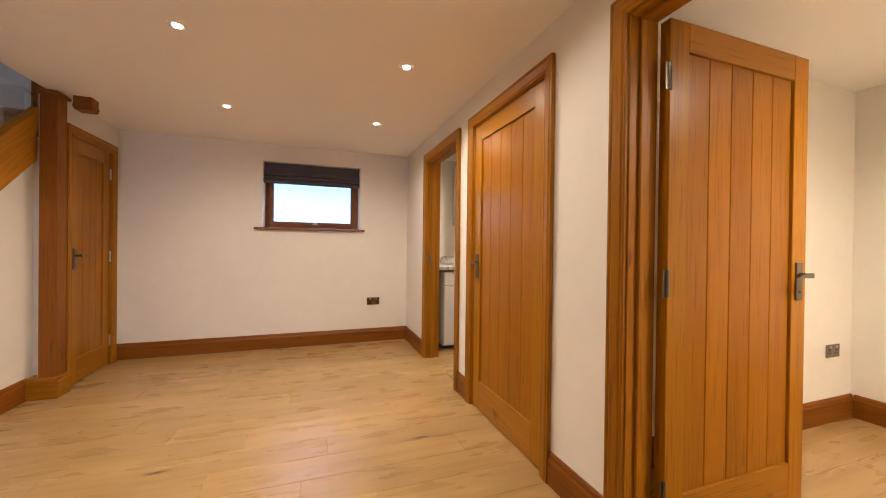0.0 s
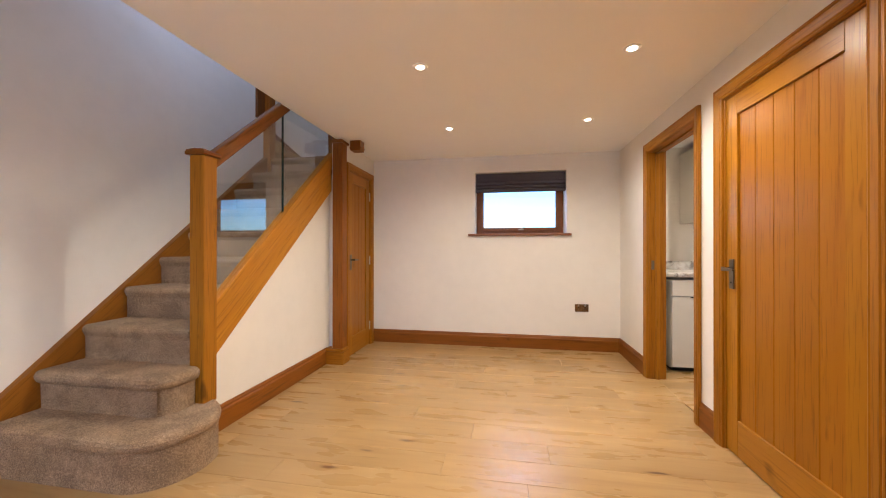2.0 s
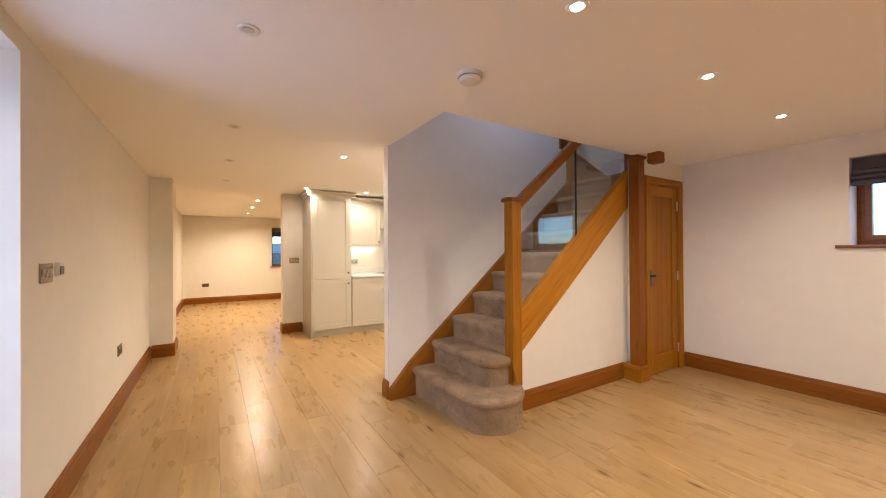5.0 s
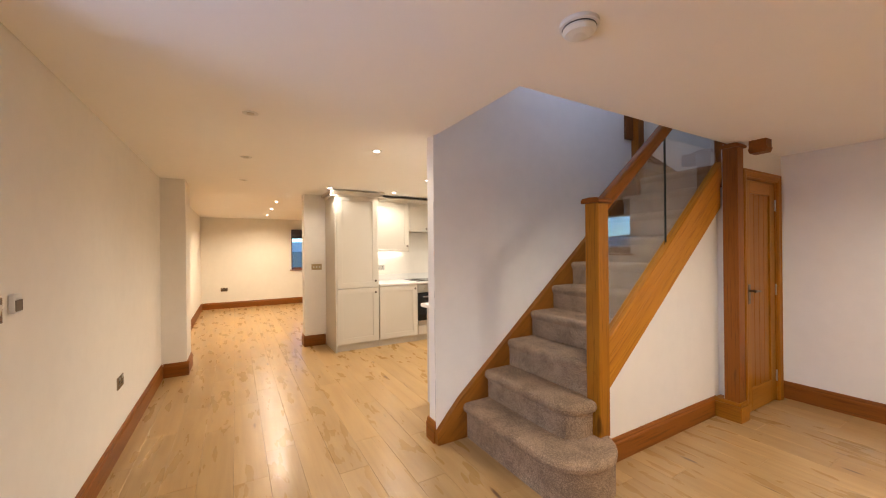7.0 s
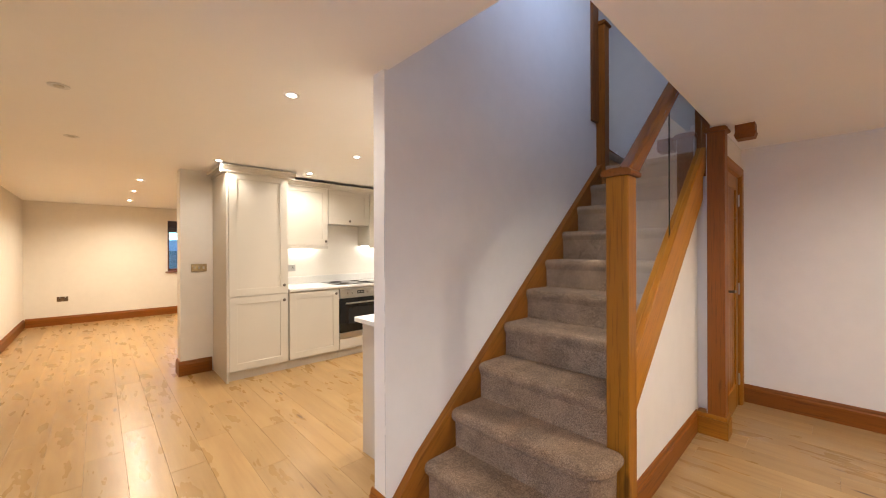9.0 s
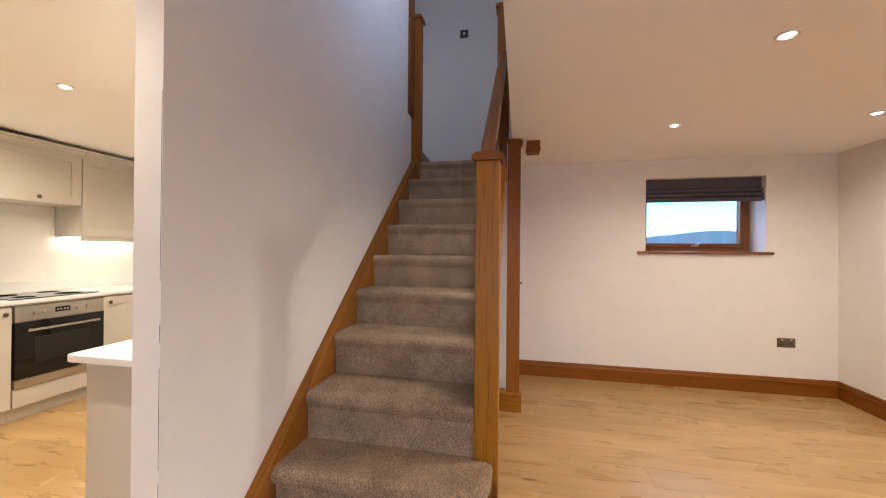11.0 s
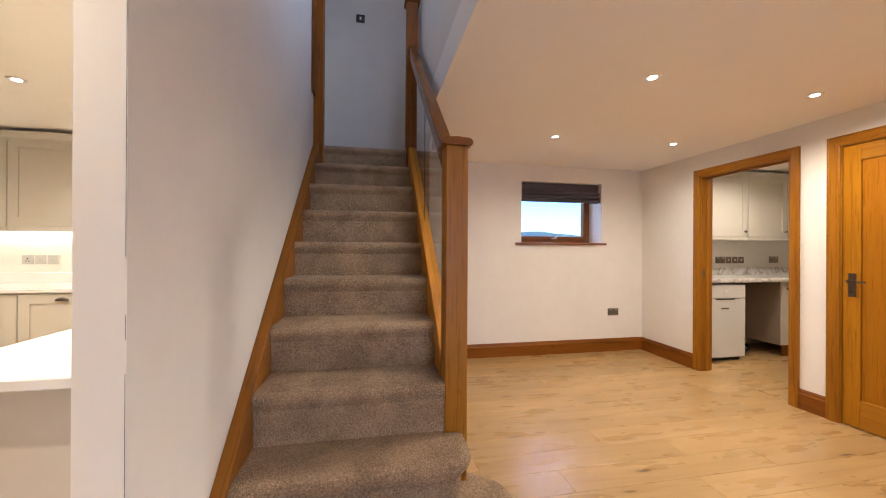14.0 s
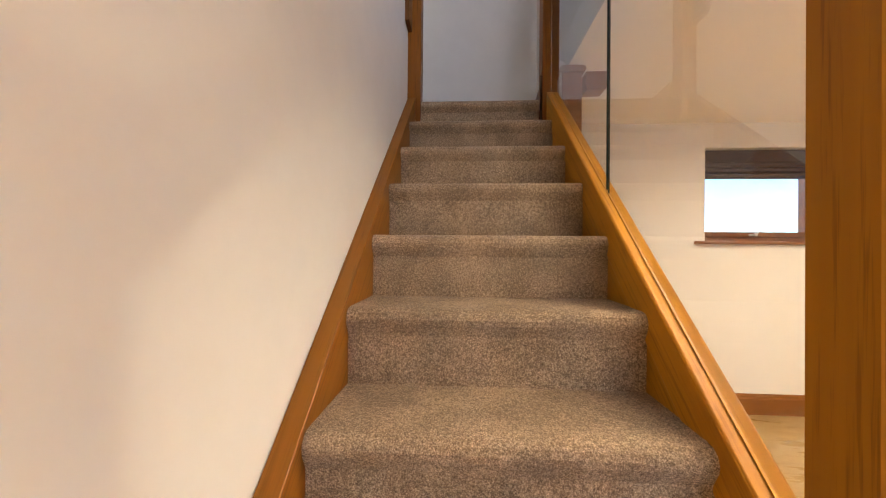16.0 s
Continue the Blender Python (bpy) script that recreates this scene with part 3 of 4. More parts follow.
# winders turning away from the flight
for k, pts in ((11, [(-2.735, 3.66), (-2.76, 4.355), (-3.08, 4.355), (-3.04, 3.56), (-2.78, 3.56)]), (12, [(-3.02, 3.56), (-3.05, 4.355), (-3.29, 4.355), (-3.29, 3.56)]), (13, [(-3.291, 3.56), (-3.291, 4.355), (-4.8, 4.355), (-4.8, 3.56)])):
    bm = bmesh.new()
    z = 2.118 + 0.2055 * (k - 10)
    prism(bm, pts, "z", z - (0.24 if k == 13 else 0.088 + 0.2055 * (k - 11)), z)
    bmesh.ops.bevel(bm, geom=[e for e in bm.edges if all(v.co.z > z - 0.01 for v in e.verts)], offset=0.02, segments=3, profile=0.5, affect="EDGES")
    part("carpeted_step", bm, M_CARPET, stairs, "grey-beige carpeted winder step")


def string_board(name, x0, x1, pts, mat, label="", round_=0.002):
    bm = bmesh.new()
    prism(bm, pts, "x", x0, x1)
    bmesh.ops.bevel(bm, geom=bm.edges[:], offset=round_, segments=1 if round_ < 0.005 else 3, profile=0.5, affect="EDGES")
    return part(name, bm, mat, stairs, label)


def sloped(y, z0, y0, k=0.83):
    return z0 + k * (y - y0)


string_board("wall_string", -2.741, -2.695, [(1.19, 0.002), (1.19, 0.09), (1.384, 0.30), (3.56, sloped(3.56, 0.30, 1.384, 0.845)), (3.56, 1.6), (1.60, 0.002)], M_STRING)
string_board("outer_string", -1.948, -1.905, [(1.93, 0.45), (1.93, 0.655), (3.46, 0.655 + 1.53 * 0.845), (3.46, 0.45 + 1.53 * 0.835)], M_SLOPE)
string_board("base_rail", -1.955, -1.885, [(1.93, 0.657), (1.93, 0.795), (3.46, 0.795 + 1.53 * 0.86), (3.46, 0.657 + 1.53 * 0.845)], M_SLOPE, round_=0.006)
string_board("handrail", -1.952, -1.888, [(1.93, 1.590), (1.93, 1.700), (3.50, 1.700 + 1.57 * 0.835), (3.50, 1.590 + 1.57 * 0.835)], M_RAIL, "polished dark oak handrail", 0.014)
bm = bmesh.new()
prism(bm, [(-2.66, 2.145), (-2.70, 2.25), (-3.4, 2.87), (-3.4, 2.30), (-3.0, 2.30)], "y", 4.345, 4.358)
part("wall_string", bm, M_SHADEWOOD, stairs)
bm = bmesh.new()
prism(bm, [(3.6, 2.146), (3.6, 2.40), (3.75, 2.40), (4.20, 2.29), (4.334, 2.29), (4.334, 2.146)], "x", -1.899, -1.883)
part("wall_string", bm, M_SHADEWOOD, stairs)
bm = bmesh.new()
prism(bm, [(1.94, 0.8045), (1.94, 0.807), (3.45, 0.807 + 1.51 * 0.86), (3.45, 0.8045 + 1.51 * 0.86)], "x", -1.927, -1.913)
part("glazing_bead", bm, M_SLOPE, stairs)


tagged(boxpart("trim", (-2.7425, -2.718, 3.43, 3.549, 2.515, 4.2), M_SHADEWOOD), kind="structure")


def newel(x, y, z0, z1, name="newel_post", w=0.05, mat=None):
    bm = bmesh.new()
    box(bm, x - w, x + w, y - w, y + w, z0, z1 - 0.035, bevel=0.004)
    p = part(name, bm, mat or M_OAK["z"], stairs, "square honey oak newel post with a flat cap")
    bm = bmesh.new()
    c = w + 0.016
    prism(bm, [(-c + 0.006, 0), (c - 0.006, 0), (c, 0.006), (c, 0.018), (c - 0.012, 0.030), (0, 0.034), (-c + 0.012, 0.030), (-c, 0.018), (-c, 0.006)], "y", -c, c)
    bmesh.ops.translate(bm, verts=bm.verts[:], vec=(x, y, z1 - 0.036))
    part("cap", bm, M_SKIRT["y"], p)


newel(-1.901, 1.885, 0.25, 1.712, w=0.048)
newel(-1.92, 3.545, 1.9, 3.42, mat=M_SKIRT["z"])
newel(-2.715, 3.60, 1.9, 3.45, mat=M_SKIRT["z"])
newel(-1.822, 3.47, 0.0, 2.232, "tall_post", 0.053, mat=M_SKIRT["z"])
bm = bmesh.new()
box(bm, -1.95, -1.750, 3.395, 3.545, 0, 0.125, bevel=0.003)
box(bm, -1.943, -1.757, 3.402, 3.54, 0.125, 0.155, bevel=0.006)
part("post_plinth", bm, M_OAK["x"], stairs)


def pane(y0, y1):
    bm = bmesh.new()
    def lo(y):
        return 0.795 + (y - 1.93) * 0.86 - 0.01
    def hi(y):
        return 1.59 + (y - 1.93) * 0.835 + 0.01
    prism(bm, [(y0, lo(y0)), (y1, lo(y1)), (y1, hi(y1)), (y0, hi(y0))], "x", -1.924, -1.916)
    ob = part("glass_panel", bm, M_PANEL, stairs, "clear toughened glass balustrade panel")
    ob.visible_shadow = False
    return ob


pane(1.945, 2.655)
pane(2.675, 3.485)
for y in (2.655, 2.672):
    bm = bmesh.new()
    prism(bm, [(y, 0.79 + (y - 1.93) * 0.86), (y + 0.004, 0.79 + (y - 1.926) * 0.86), (y + 0.004, 1.59 + (y - 1.926) * 0.835), (y, 1.59 + (y - 1.93) * 0.835)], "x", -1.925, -1.915)
    part("glass_edge", bm, M_EDGE, stairs)

# ---- windows ----
def window_north():
    g = empty("window_north", "small dark oak awning window in a white reveal", "window", kind="structure")
    x0, x1, z0, z1, ya, yb = -0.54, 0.50, 1.32, 2.045, 4.62, 4.69
    f = 0.045
    boxpart("frame", (x0, x0 + f, ya, yb, z0, z1), M_FRAME, g)
    boxpart("frame", (x1 - f, x1, ya, yb, z0, z1), M_FRAME, g)
    boxpart("frame", (x0 + f, x1 - f, ya, yb, z0, z0 + f), M_FRAME, g)
    boxpart("frame", (x0 + f, x1 - f, ya, yb, z1 - f, z1), M_FRAME, g)
    a, b, c, d = x0 + f, x1 - f, z0 + f, z1 - f
    s = 0.042
    boxpart("sash", (a, a + s, ya - 0.012, yb - 0.01, c, d), M_FRAME, g)
    boxpart("sash", (b - s, b, ya - 0.012, yb - 0.01, c, d), M_FRAME, g)
    boxpart("sash", (a + s, b - s, ya - 0.012, yb - 0.01, c, c + s), M_FRAME, g)
    boxpart("sash", (a + s, b - s, ya - 0.012, yb - 0.01, d - s, d), M_FRAME, g)
    p = boxpart("pane", (a + s, b - s, 4.655, 4.661, c + s, d - s), M_GLASS, g, bevel=0)
    p.visible_shadow = False
    bm = bmesh.new()
    box(bm, -0.035, 0.035, ya - 0.022, ya - 0.012, c + 0.008, c + 0.026, bevel=0.002)
    cyl(bm, Matrix.Translation((0.0, ya - 0.03, c + 0.02)) @ Matrix.Rotation(radians(90), 4, "X"), 0.008, 0.02, 12)
    prism(bm, [(-0.006, c + 0.010), (0.055, c + 0.050), (0.050, c + 0.058), (-0.010, c + 0.026)], "y", ya - 0.045, ya - 0.036)
    part("window_handle", bm, M_STEEL, g, "small steel casement handle")
    bm = bmesh.new()
    box(bm, -0.54, 0.50, 4.36, 4.62, 1.300, 1.322)
    box(bm, -0.62, 0.55, 4.325, 4.36, 1.298, 1.322, bevel=0.005, seg=2)
    part("window_sill", bm, M_FRAME, g, "dark oak window board")


window_north()


def blind(name, u0, u1, z0, z1, d, axis):
    """A raised roman blind: a flat head and three folds; d: the plane of its face, axis: its normal."""
    g = empty(name, "charcoal fabric roman blind raised to the window's head", "blind")
    prof = [(0.0, z1), (0.0, z0 + 0.135), (-0.010, z0 + 0.128), (-0.030, z0 + 0.118), (-0.034, z0 + 0.100), (-0.026, z0 + 0.090), (-0.008, z0 + 0.088), (-0.024, z0 + 0.080), (-0.042, z0 + 0.070), (-0.044, z0 + 0.052), (-0.034, z0 + 0.046), (-0.014, z0 + 0.044), (-0.036, z0 + 0.036), (-0.050, z0 + 0.026), (-0.052, z0 + 0.008), (-0.040, z0), (0.02, z0), (0.024, z1)]
    bm = bmesh.new()
    if axis == "y":
        prism(bm, [(d + p, z) for p, z in prof], "x", u0, u1)
    else:
        prism(bm, [(d - p, z) for p, z in prof], "y", u0, u1)
    part("folded_fabric", bm, M_BLIND, g)
    bm = bmesh.new()
    if axis == "y":
        box(bm, u0, u1, d + 0.026, d + 0.05, z1 - 0.03, z1)
    else:
        box(bm, d - 0.05, d - 0.026, u0, u1, z1 - 0.03, z1)
    part("head_rail", bm, M_WHITE, g)


blind("roman_blind", -0.532, 0.492, 1.815, 2.040, 4.42, "y")

g = empty("window_west", "dark oak casement window in the lounge's far wall", "window", kind="structure")
for n_, b_ in (("frame", (-11.2, -11.13, 1.26, 1.31, 0.90, 1.98)), ("frame", (-11.2, -11.13, 2.17, 2.22, 0.90, 1.98)), ("frame", (-11.2, -11.13, 1.31, 2.17, 0.90, 0.95)), ("frame", (-11.2, -11.13, 1.31, 2.17, 1.93, 1.98)), ("mullion", (-11.19, -11.14, 1.72, 1.77, 0.95, 1.93))):
    boxpart(n_, b_, M_FRAME, g)
for a, b in ((1.31, 1.72), (1.77, 2.17)):
    boxpart("pane", (-11.168, -11.162, a, b, 0.95, 1.93), M_GLASS, g, bevel=0).visible_shadow = False
boxpart("window_sill", (-11.13, -10.86, 1.22, 2.26, 0.878, 0.902), M_FRAME, g)
blind("roman_blind", 1.27, 2.21, 1.73, 1.975, -10.95, "x")

g = empty("entrance_door", "glazed entrance door in a white reveal", "door", kind="structure")
for n_, b_ in (("stile", (-1.98, -1.87, -1.17, -1.12, 0, 2.14)), ("stile", (-1.14, -1.03, -1.17, -1.12, 0, 2.14)), ("rail", (-1.87, -1.14, -1.17, -1.12, 0, 0.2)), ("rail", (-1.87, -1.14, -1.17, -1.12, 2.03, 2.14))):
    boxpart(n_, b_, M_FRAME, g)
boxpart("pane", (-1.87, -1.14, -1.148, -1.142, 0.2, 2.03), M_GLASS, g, bevel=0).visible_shadow = False
# unseen window, added as an opening for the upstairs daylight
g = empty("window_stairwell", "unseen glazed window added high above the stairs to let daylight in", "window", kind="structure")
boxpart("pane", (-1.78, -1.77, 1.85, 2.85, 3.25, 4.25), M_GLASS, g, bevel=0).visible_shadow = False

# ---- fitted units ----
W90 = Matrix.Rotation(radians(90), 4, "Z")


def shaker(g, name, x0, x1, z0, z1, knob=None, cup=None, rail=0.075, label=""):
    """A shaker front, from x0 to x1, its face towards -y at y = 0; knob, cup: (x, z)."""
    bm = bmesh.new()
    t, s = 0.020, rail
    corners = [[(x0 + i, z0 + i), (x1 - i, z0 + i), (x1 - i, z1 - i), (x0 + i, z1 - i)] for i in (0, s)]
    rings = [[bm.verts.new((x, y, z)) for x, z in c] for c, y in ((corners[0], 0), (corners[1], 0), (corners[1], t), (corners[0], t))]
    for a, b in zip(rings, rings[1:] + rings[:1]):
        for i in range(4):
            bm.faces.new((a[i], a[(i + 1) % 4], b[(i + 1) % 4], b[i]))
    bmesh.ops.recalc_face_normals(bm, faces=bm.faces[:])
    bmesh.ops.bevel(bm, geom=bm.edges[:], offset=0.0012, segments=1, profile=0.5, affect="EDGES")
    d = part(name, bm, M_UNIT, g, label)
    bm = bmesh.new()
    box(bm, x0 + s - 0.002, x1 - s + 0.002, 0.009, 0.018, z0 + s - 0.002, z1 - s + 0.002)
    part("panel", bm, M_UNIT, d)
    if knob:
        bm = bmesh.new()
        lathe(bm, [(0.006, 0), (0.006, 0.012), (0.015, 0.018), (0.017, 0.024), (0.012, 0.029), (0.004, 0.030)], 16, Matrix.Translation((knob[0], 0, knob[1])) @ Matrix.Rotation(radians(90), 4, "X"))
        part("knob", bm, M_BRONZE, d, smooth=True)
    if cup:
        bm = bmesh.new()
        n, r = 14, 0.044
        prof = []
        for i in range(n + 1):
            a = math.pi * i / n
            prof.append((cup[0] + r * math.cos(a), cup[1] - 0.012 + 0.62 * r * math.sin(a)))
        prism(bm, prof, "y", -0.024, 0)
        bmesh.ops.bevel(bm, geom=[e for e in bm.edges if all(v.co.y < -0.02 for v in e.verts) and any(v.co.z > cup[1] - 0.01 for v in e.verts)], offset=0.009, segments=3, profile=0.5, affect="EDGES")
        part("cup_handle", bm, M_BRONZE, d, "dark pewter cup handle")
    return d


def unit(name, label, w, z0, z1, depth, m, fronts, plinth=0.0, category="kitchen cabinet", gap=0.002):
    """A carcass with its fronts. fronts: (x0, x1, z0, z1, knob, cup)."""
    g = empty(name, label, category)
    boxpart("body", (gap, w - gap, 0.0205, depth, z0, z1), M_UNIT, g, bevel=0.001)
    for f in fronts:
        shaker(g, "door" if (f[3] - f[2]) > 0.3 else "drawer_front", *f)
    if plinth:
        boxpart("plinth", (0, w, 0.055, 0.075, 0.0, plinth), M_UNIT, g, bevel=0.001)
    g.matrix_world = m
    return g


def west(y):
    return Matrix.Translation((-5.45, y, 0)) @ W90


def north(x, y=3.76):
    return Matrix.Translation((x, y, 0))


g = unit("tall_cabinet", "tall stone-painted shaker larder cabinet with two stacked doors beside the worktop", 0.605, 0.10, 2.18, 0.60, west(1.150), [(0.004, 0.585, 0.868 + 0.006, 2.165, (0.545, 0.965)), (0.004, 0.585, 0.105, 0.866, (0.545, 0.800))], 0.098)
boxpart("side_panel", (-0.020, 0, 0.0, 0.60, 0, 2.18), M_UNIT, g, bevel=0.0015)
bm = bmesh.new()
CP = [(0.0, 2.150), (-0.014, 2.150), (-0.016, 2.166), (-0.030, 2.176), (-0.048, 2.200), (-0.060, 2.206), (-0.060, 2.222), (0.0, 2.222)]
prism(bm, CP, "x", -0.08, 0.665)
box(bm, -0.08, -0.02, 0.0, 0.60, 2.186, 2.222, bevel=0.004)
box(bm, -0.038, -0.02, 0.0, 0.60, 2.150, 2.186, bevel=0.003)
part("cornice", bm, M_UNIT, g)
unit("base_cabinet", "stone-painted shaker base cabinet with one door and a round knob", 0.61, 0.10, 0.878, 0.58, west(1.757), [(0.003, 0.604, 0.105, 0.866, (0.562, 0.815))], 0.098)
g = unit("oven_housing", "stone-painted oven housing with a slim drawer under the oven", 0.60, 0.10, 0.878, 0.58, west(2.369), [], 0.098)
boxpart("drawer_front", (0.003, 0.597, 0, 0.02, 0.105, 0.240), M_UNIT, g)
unit("base_cabinet", "narrow stone-painted shaker base cabinet with one door", 0.34, 0.10, 0.878, 0.58, west(2.971), [(0.003, 0.337, 0.105, 0.866, (0.045, 0.815))], 0.098)
unit("drawer_unit", "stone-painted two-drawer unit at the corner of the kitchen run", 0.43, 0.10, 0.878, 0.58, west(3.313), [(0.003, 0.427, 0.655, 0.866, None, None, 0.05), (0.003, 0.427, 0.105, 0.65, None, None)], 0.098)
g = empty("oven", "built-in stainless steel oven with a black glass door", "oven")
boxpart("fascia", (0.004, 0.596, -0.012, 0.02, 0.745, 0.862), M_STEEL, g)
o = boxpart("door", (0.004, 0.596, -0.016, 0.02, 0.315, 0.740), M_BLACKGLASS, g)
boxpart("inner_window", (0.12, 0.48, -0.0175, -0.0162, 0.42, 0.62), M_BLACK, o)
boxpart("kickstrip", (0.004, 0.596, -0.014, 0.02, 0.246, 0.312), M_STEEL, g)
bm = bmesh.new()
box(bm, 0.06, 0.54, -0.058, -0.040, 0.672, 0.690, bevel=0.005, seg=2)
for x in (0.09, 0.51):
    box(bm, x - 0.008, x + 0.008, -0.042, -0.015, 0.674, 0.688)
part("handle", bm, M_STEEL, o, "long steel bar handle")
boxpart("display", (0.245, 0.345, -0.0135, -0.0122, 0.790, 0.830), M_BLACK, g)
for x in (0.12, 0.18, 0.40, 0.47):
    bm = bmesh.new()
    cyl(bm, Matrix.Translation((x, -0.022, 0.806)) @ Matrix.Rotation(radians(90), 4, "X"), 0.017, 0.022, 20)
    part("dial", bm, M_STEEL, g)
for x in (0.263, 0.282, 0.308, 0.327):
    boxpart("digit", (x - 0.006, x + 0.006, -0.0145, -0.0137, 0.802, 0.818), M_STEEL, g, bevel=0)
g.matrix_world = west(2.369)

g = empty("worktop", "white quartz worktop with a low matching upstand", "worktop")
boxpart("slab", (-6.055, -5.43, 1.757, 4.355, 0.880, 0.910), M_QUARTZ, g, bevel=0.003)
boxpart("slab", (-5.429, -2.840, 3.735, 4.355, 0.880, 0.910), M_QUARTZ, g, bevel=0.003)
boxpart("upstand", (-6.056, -6.038, 1.757, 4.335, 0.911, 1.005), M_QUARTZ, g)
boxpart("upstand", (-6.056, -2.840, 4.336, 4.356, 0.911, 1.005), M_QUARTZ, g)
g = empty("hob", "flat black glass hob set on the worktop", "hob")
boxpart("glass_plate", (-5.98, -5.48, 2.375, 2.955, 0.911, 0.917), M_BLACKGLASS, g)
for x, y, r in ((-5.85, 2.52, 0.09), (-5.85, 2.81, 0.07), (-5.61, 2.52, 0.07), (-5.61, 2.81, 0.09)):
    bm = bmesh.new()
    lathe(bm, [(r, 0.9171), (r, 0.9176), (r - 0.004, 0.9176), (r - 0.004, 0.9171)], 32, Matrix.Translation((x, y, 0)))
    part("ring", bm, M_PLATE, g)


def wall_unit(w, m, z0, knob, label, depth=0.33, z1=2.155, pelmet=True, n=1):
    g = empty("wall_cabinet", label, "wall cabinet")
    boxpart("body", (0.001, w - 0.001, 0.0205, depth, z0 - (0.0 if not pelmet else 0.002), z1), M_UNIT, g, bevel=0.001)
    for i in range(n):
        shaker(g, "door", 0.003 + i * w / n, (i + 1) * w / n - 0.003, z0 + 0.003, z1 - 0.003, knob=knob[i])
    if pelmet:
        boxpart("light_rail", (0.0, w, -0.002, 0.020, z0 - 0.042, z0 - 0.003), M_UNIT, g)
    bm = bmesh.new()
    prism(bm, [(y, z - 0.020) for y, z in CP], "x", 0.0, w)
    part("cornice", bm, M_UNIT, g)
    # added dark board, deepens the shade between cornice and ceiling
    boxpart("top_board", (0.01, w - 0.01, 0.03, depth, z1, z1 + 0.004), M_SHADEBOARD, g, "dark cabinet top board added to deepen the gap's shade", bevel=0)
    g.matrix_world = m
    return g


WU = lambda y: Matrix.Translation((-5.72, y, 0)) @ W90
wall_unit(0.595, WU(1.760), 1.412, [(0.555, 1.462)], "stone-painted shaker wall cabinet above the worktop")
wall_unit(0.615, WU(2.358), 1.690, [(0.30, 1.735)], "short stone-painted shaker cabinet over the hob", pelmet=False)
wall_unit(1.05, WU(2.976), 1.412, [(0.48, 1.462), (0.57, 1.462)], n=2, label="double stone-painted shaker wall cabinet above the worktop")
NU = lambda x: Matrix.Translation((x, 4.03, 0))
wall_unit(0.46, NU(-5.72), 1.412, [(0.40, 1.462)], "narrow stone-painted shaker wall cabinet in the kitchen's corner", depth=0.325)
g = wall_unit(0.595, NU(-5.257), 1.412, [(0.50, 1.462)], "end stone-painted shaker wall cabinet above the sockets", depth=0.325)
boxpart("side_panel", (0.596, 0.612, 0.0, 0.325, 1.370, 2.150), M_UNIT, g)
bm = bmesh.new()
box(bm, 0.613, 0.66, -0.05, 0.325, 2.166, 2.202, bevel=0.004)
box(bm, 0.613, 0.632, -0.01, 0.325, 2.130, 2.166, bevel=0.003)
part("cornice", bm, M_UNIT, g)
for b in ((-6.02, -5.99, 1.80, 2.32, 1.398, 1.408), (-6.02, -5.99, 3.02, 3.65, 1.398, 1.408), (-5.68, -4.72, 4.30, 4.33, 1.398, 1.408)):
    g = empty("under_cabinet_light", "lit warm white strip light under the wall cabinets", "strip light")
    boxpart("strip", b, M_STRIP, g, bevel=0)
unit("corner_cabinet", "stone-painted shaker corner base cabinet with a plain door", 0.47, 0.10, 0.878, 0.58, north(-5.438), [(0.02, 0.467, 0.105, 0.866)], 0.098)
unit("dishwasher_cabinet", "stone-painted shaker front with a cup handle under the worktop", 0.60, 0.10, 0.878, 0.58, north(-4.965), [(0.003, 0.597, 0.105, 0.866, None, (0.30, 0.826))], 0.098)
unit("base_cabinet", "stone-painted shaker base cabinet with one door and a round knob", 0.90, 0.10, 0.878, 0.58, north(-4.345), [(0.05, 0.86, 0.105, 0.866, (0.80, 0.815))], 0.098)

g = empty("peninsula", "stone-painted breakfast peninsula with a white quartz top against the stair wall", "peninsula")
boxpart("body", (-3.41, -2.843, 1.503, 3.73, 0.0, 0.879), M_UNIT, g)
boxpart("end_panel", (-3.42, -2.843, 1.480, 1.502, 0.0, 0.879), M_UNIT, g)
boxpart("peninsula_top", (-3.435, -2.843, 1.425, 3.733, 0.880, 0.912), M_QUARTZ, g, "white quartz top", bevel=0.004)

# utility room
g = empty("freezer", "white under-counter freezer with a dial and a slot handle", "freezer")
boxpart("cabinet", (1.345, 1.900, 3.790, 4.33, 0.03, 0.855), M_FRIDGE, g, bevel=0.004)
d = boxpart("door", (1.345, 1.900, 3.745, 3.787, 0.045, 0.700), M_FRIDGE, g, bevel=0.006)
boxpart("control_panel", (1.345, 1.900, 3.745, 3.787, 0.705, 0.855), M_FRIDGE, g, bevel=0.006)
boxpart("handle", (1.50, 1.75, 3.738, 3.746, 0.690, 0.702), M_BLACK, g)
boxpart("badge", (1.57, 1.67, 3.7425, 3.7455, 0.585, 0.600), M_BRONZE, d)
bm = bmesh.new()
cyl(bm, Matrix.Translation((1.615, 3.738, 0.79)) @ Matrix.Rotation(radians(90), 4, "X"), 0.02, 0.016, 20)
part("dial", bm, M_WHITE, g)
boxpart("foot_recess", (1.36, 1.885, 3.80, 4.30, 0.0, 0.028), M_BLACK, g)
g = empty("utility_worktop", "grey and white marbled laminate worktop with an upstand", "worktop")
boxpart("slab", (1.195, 3.895, 3.725, 4.355, 0.880, 0.922), M_MARBLE, g, bevel=0.008)
boxpart("upstand", (1.195, 3.895, 4.336, 4.356, 0.923, 1.015), M_MARBLE, g)
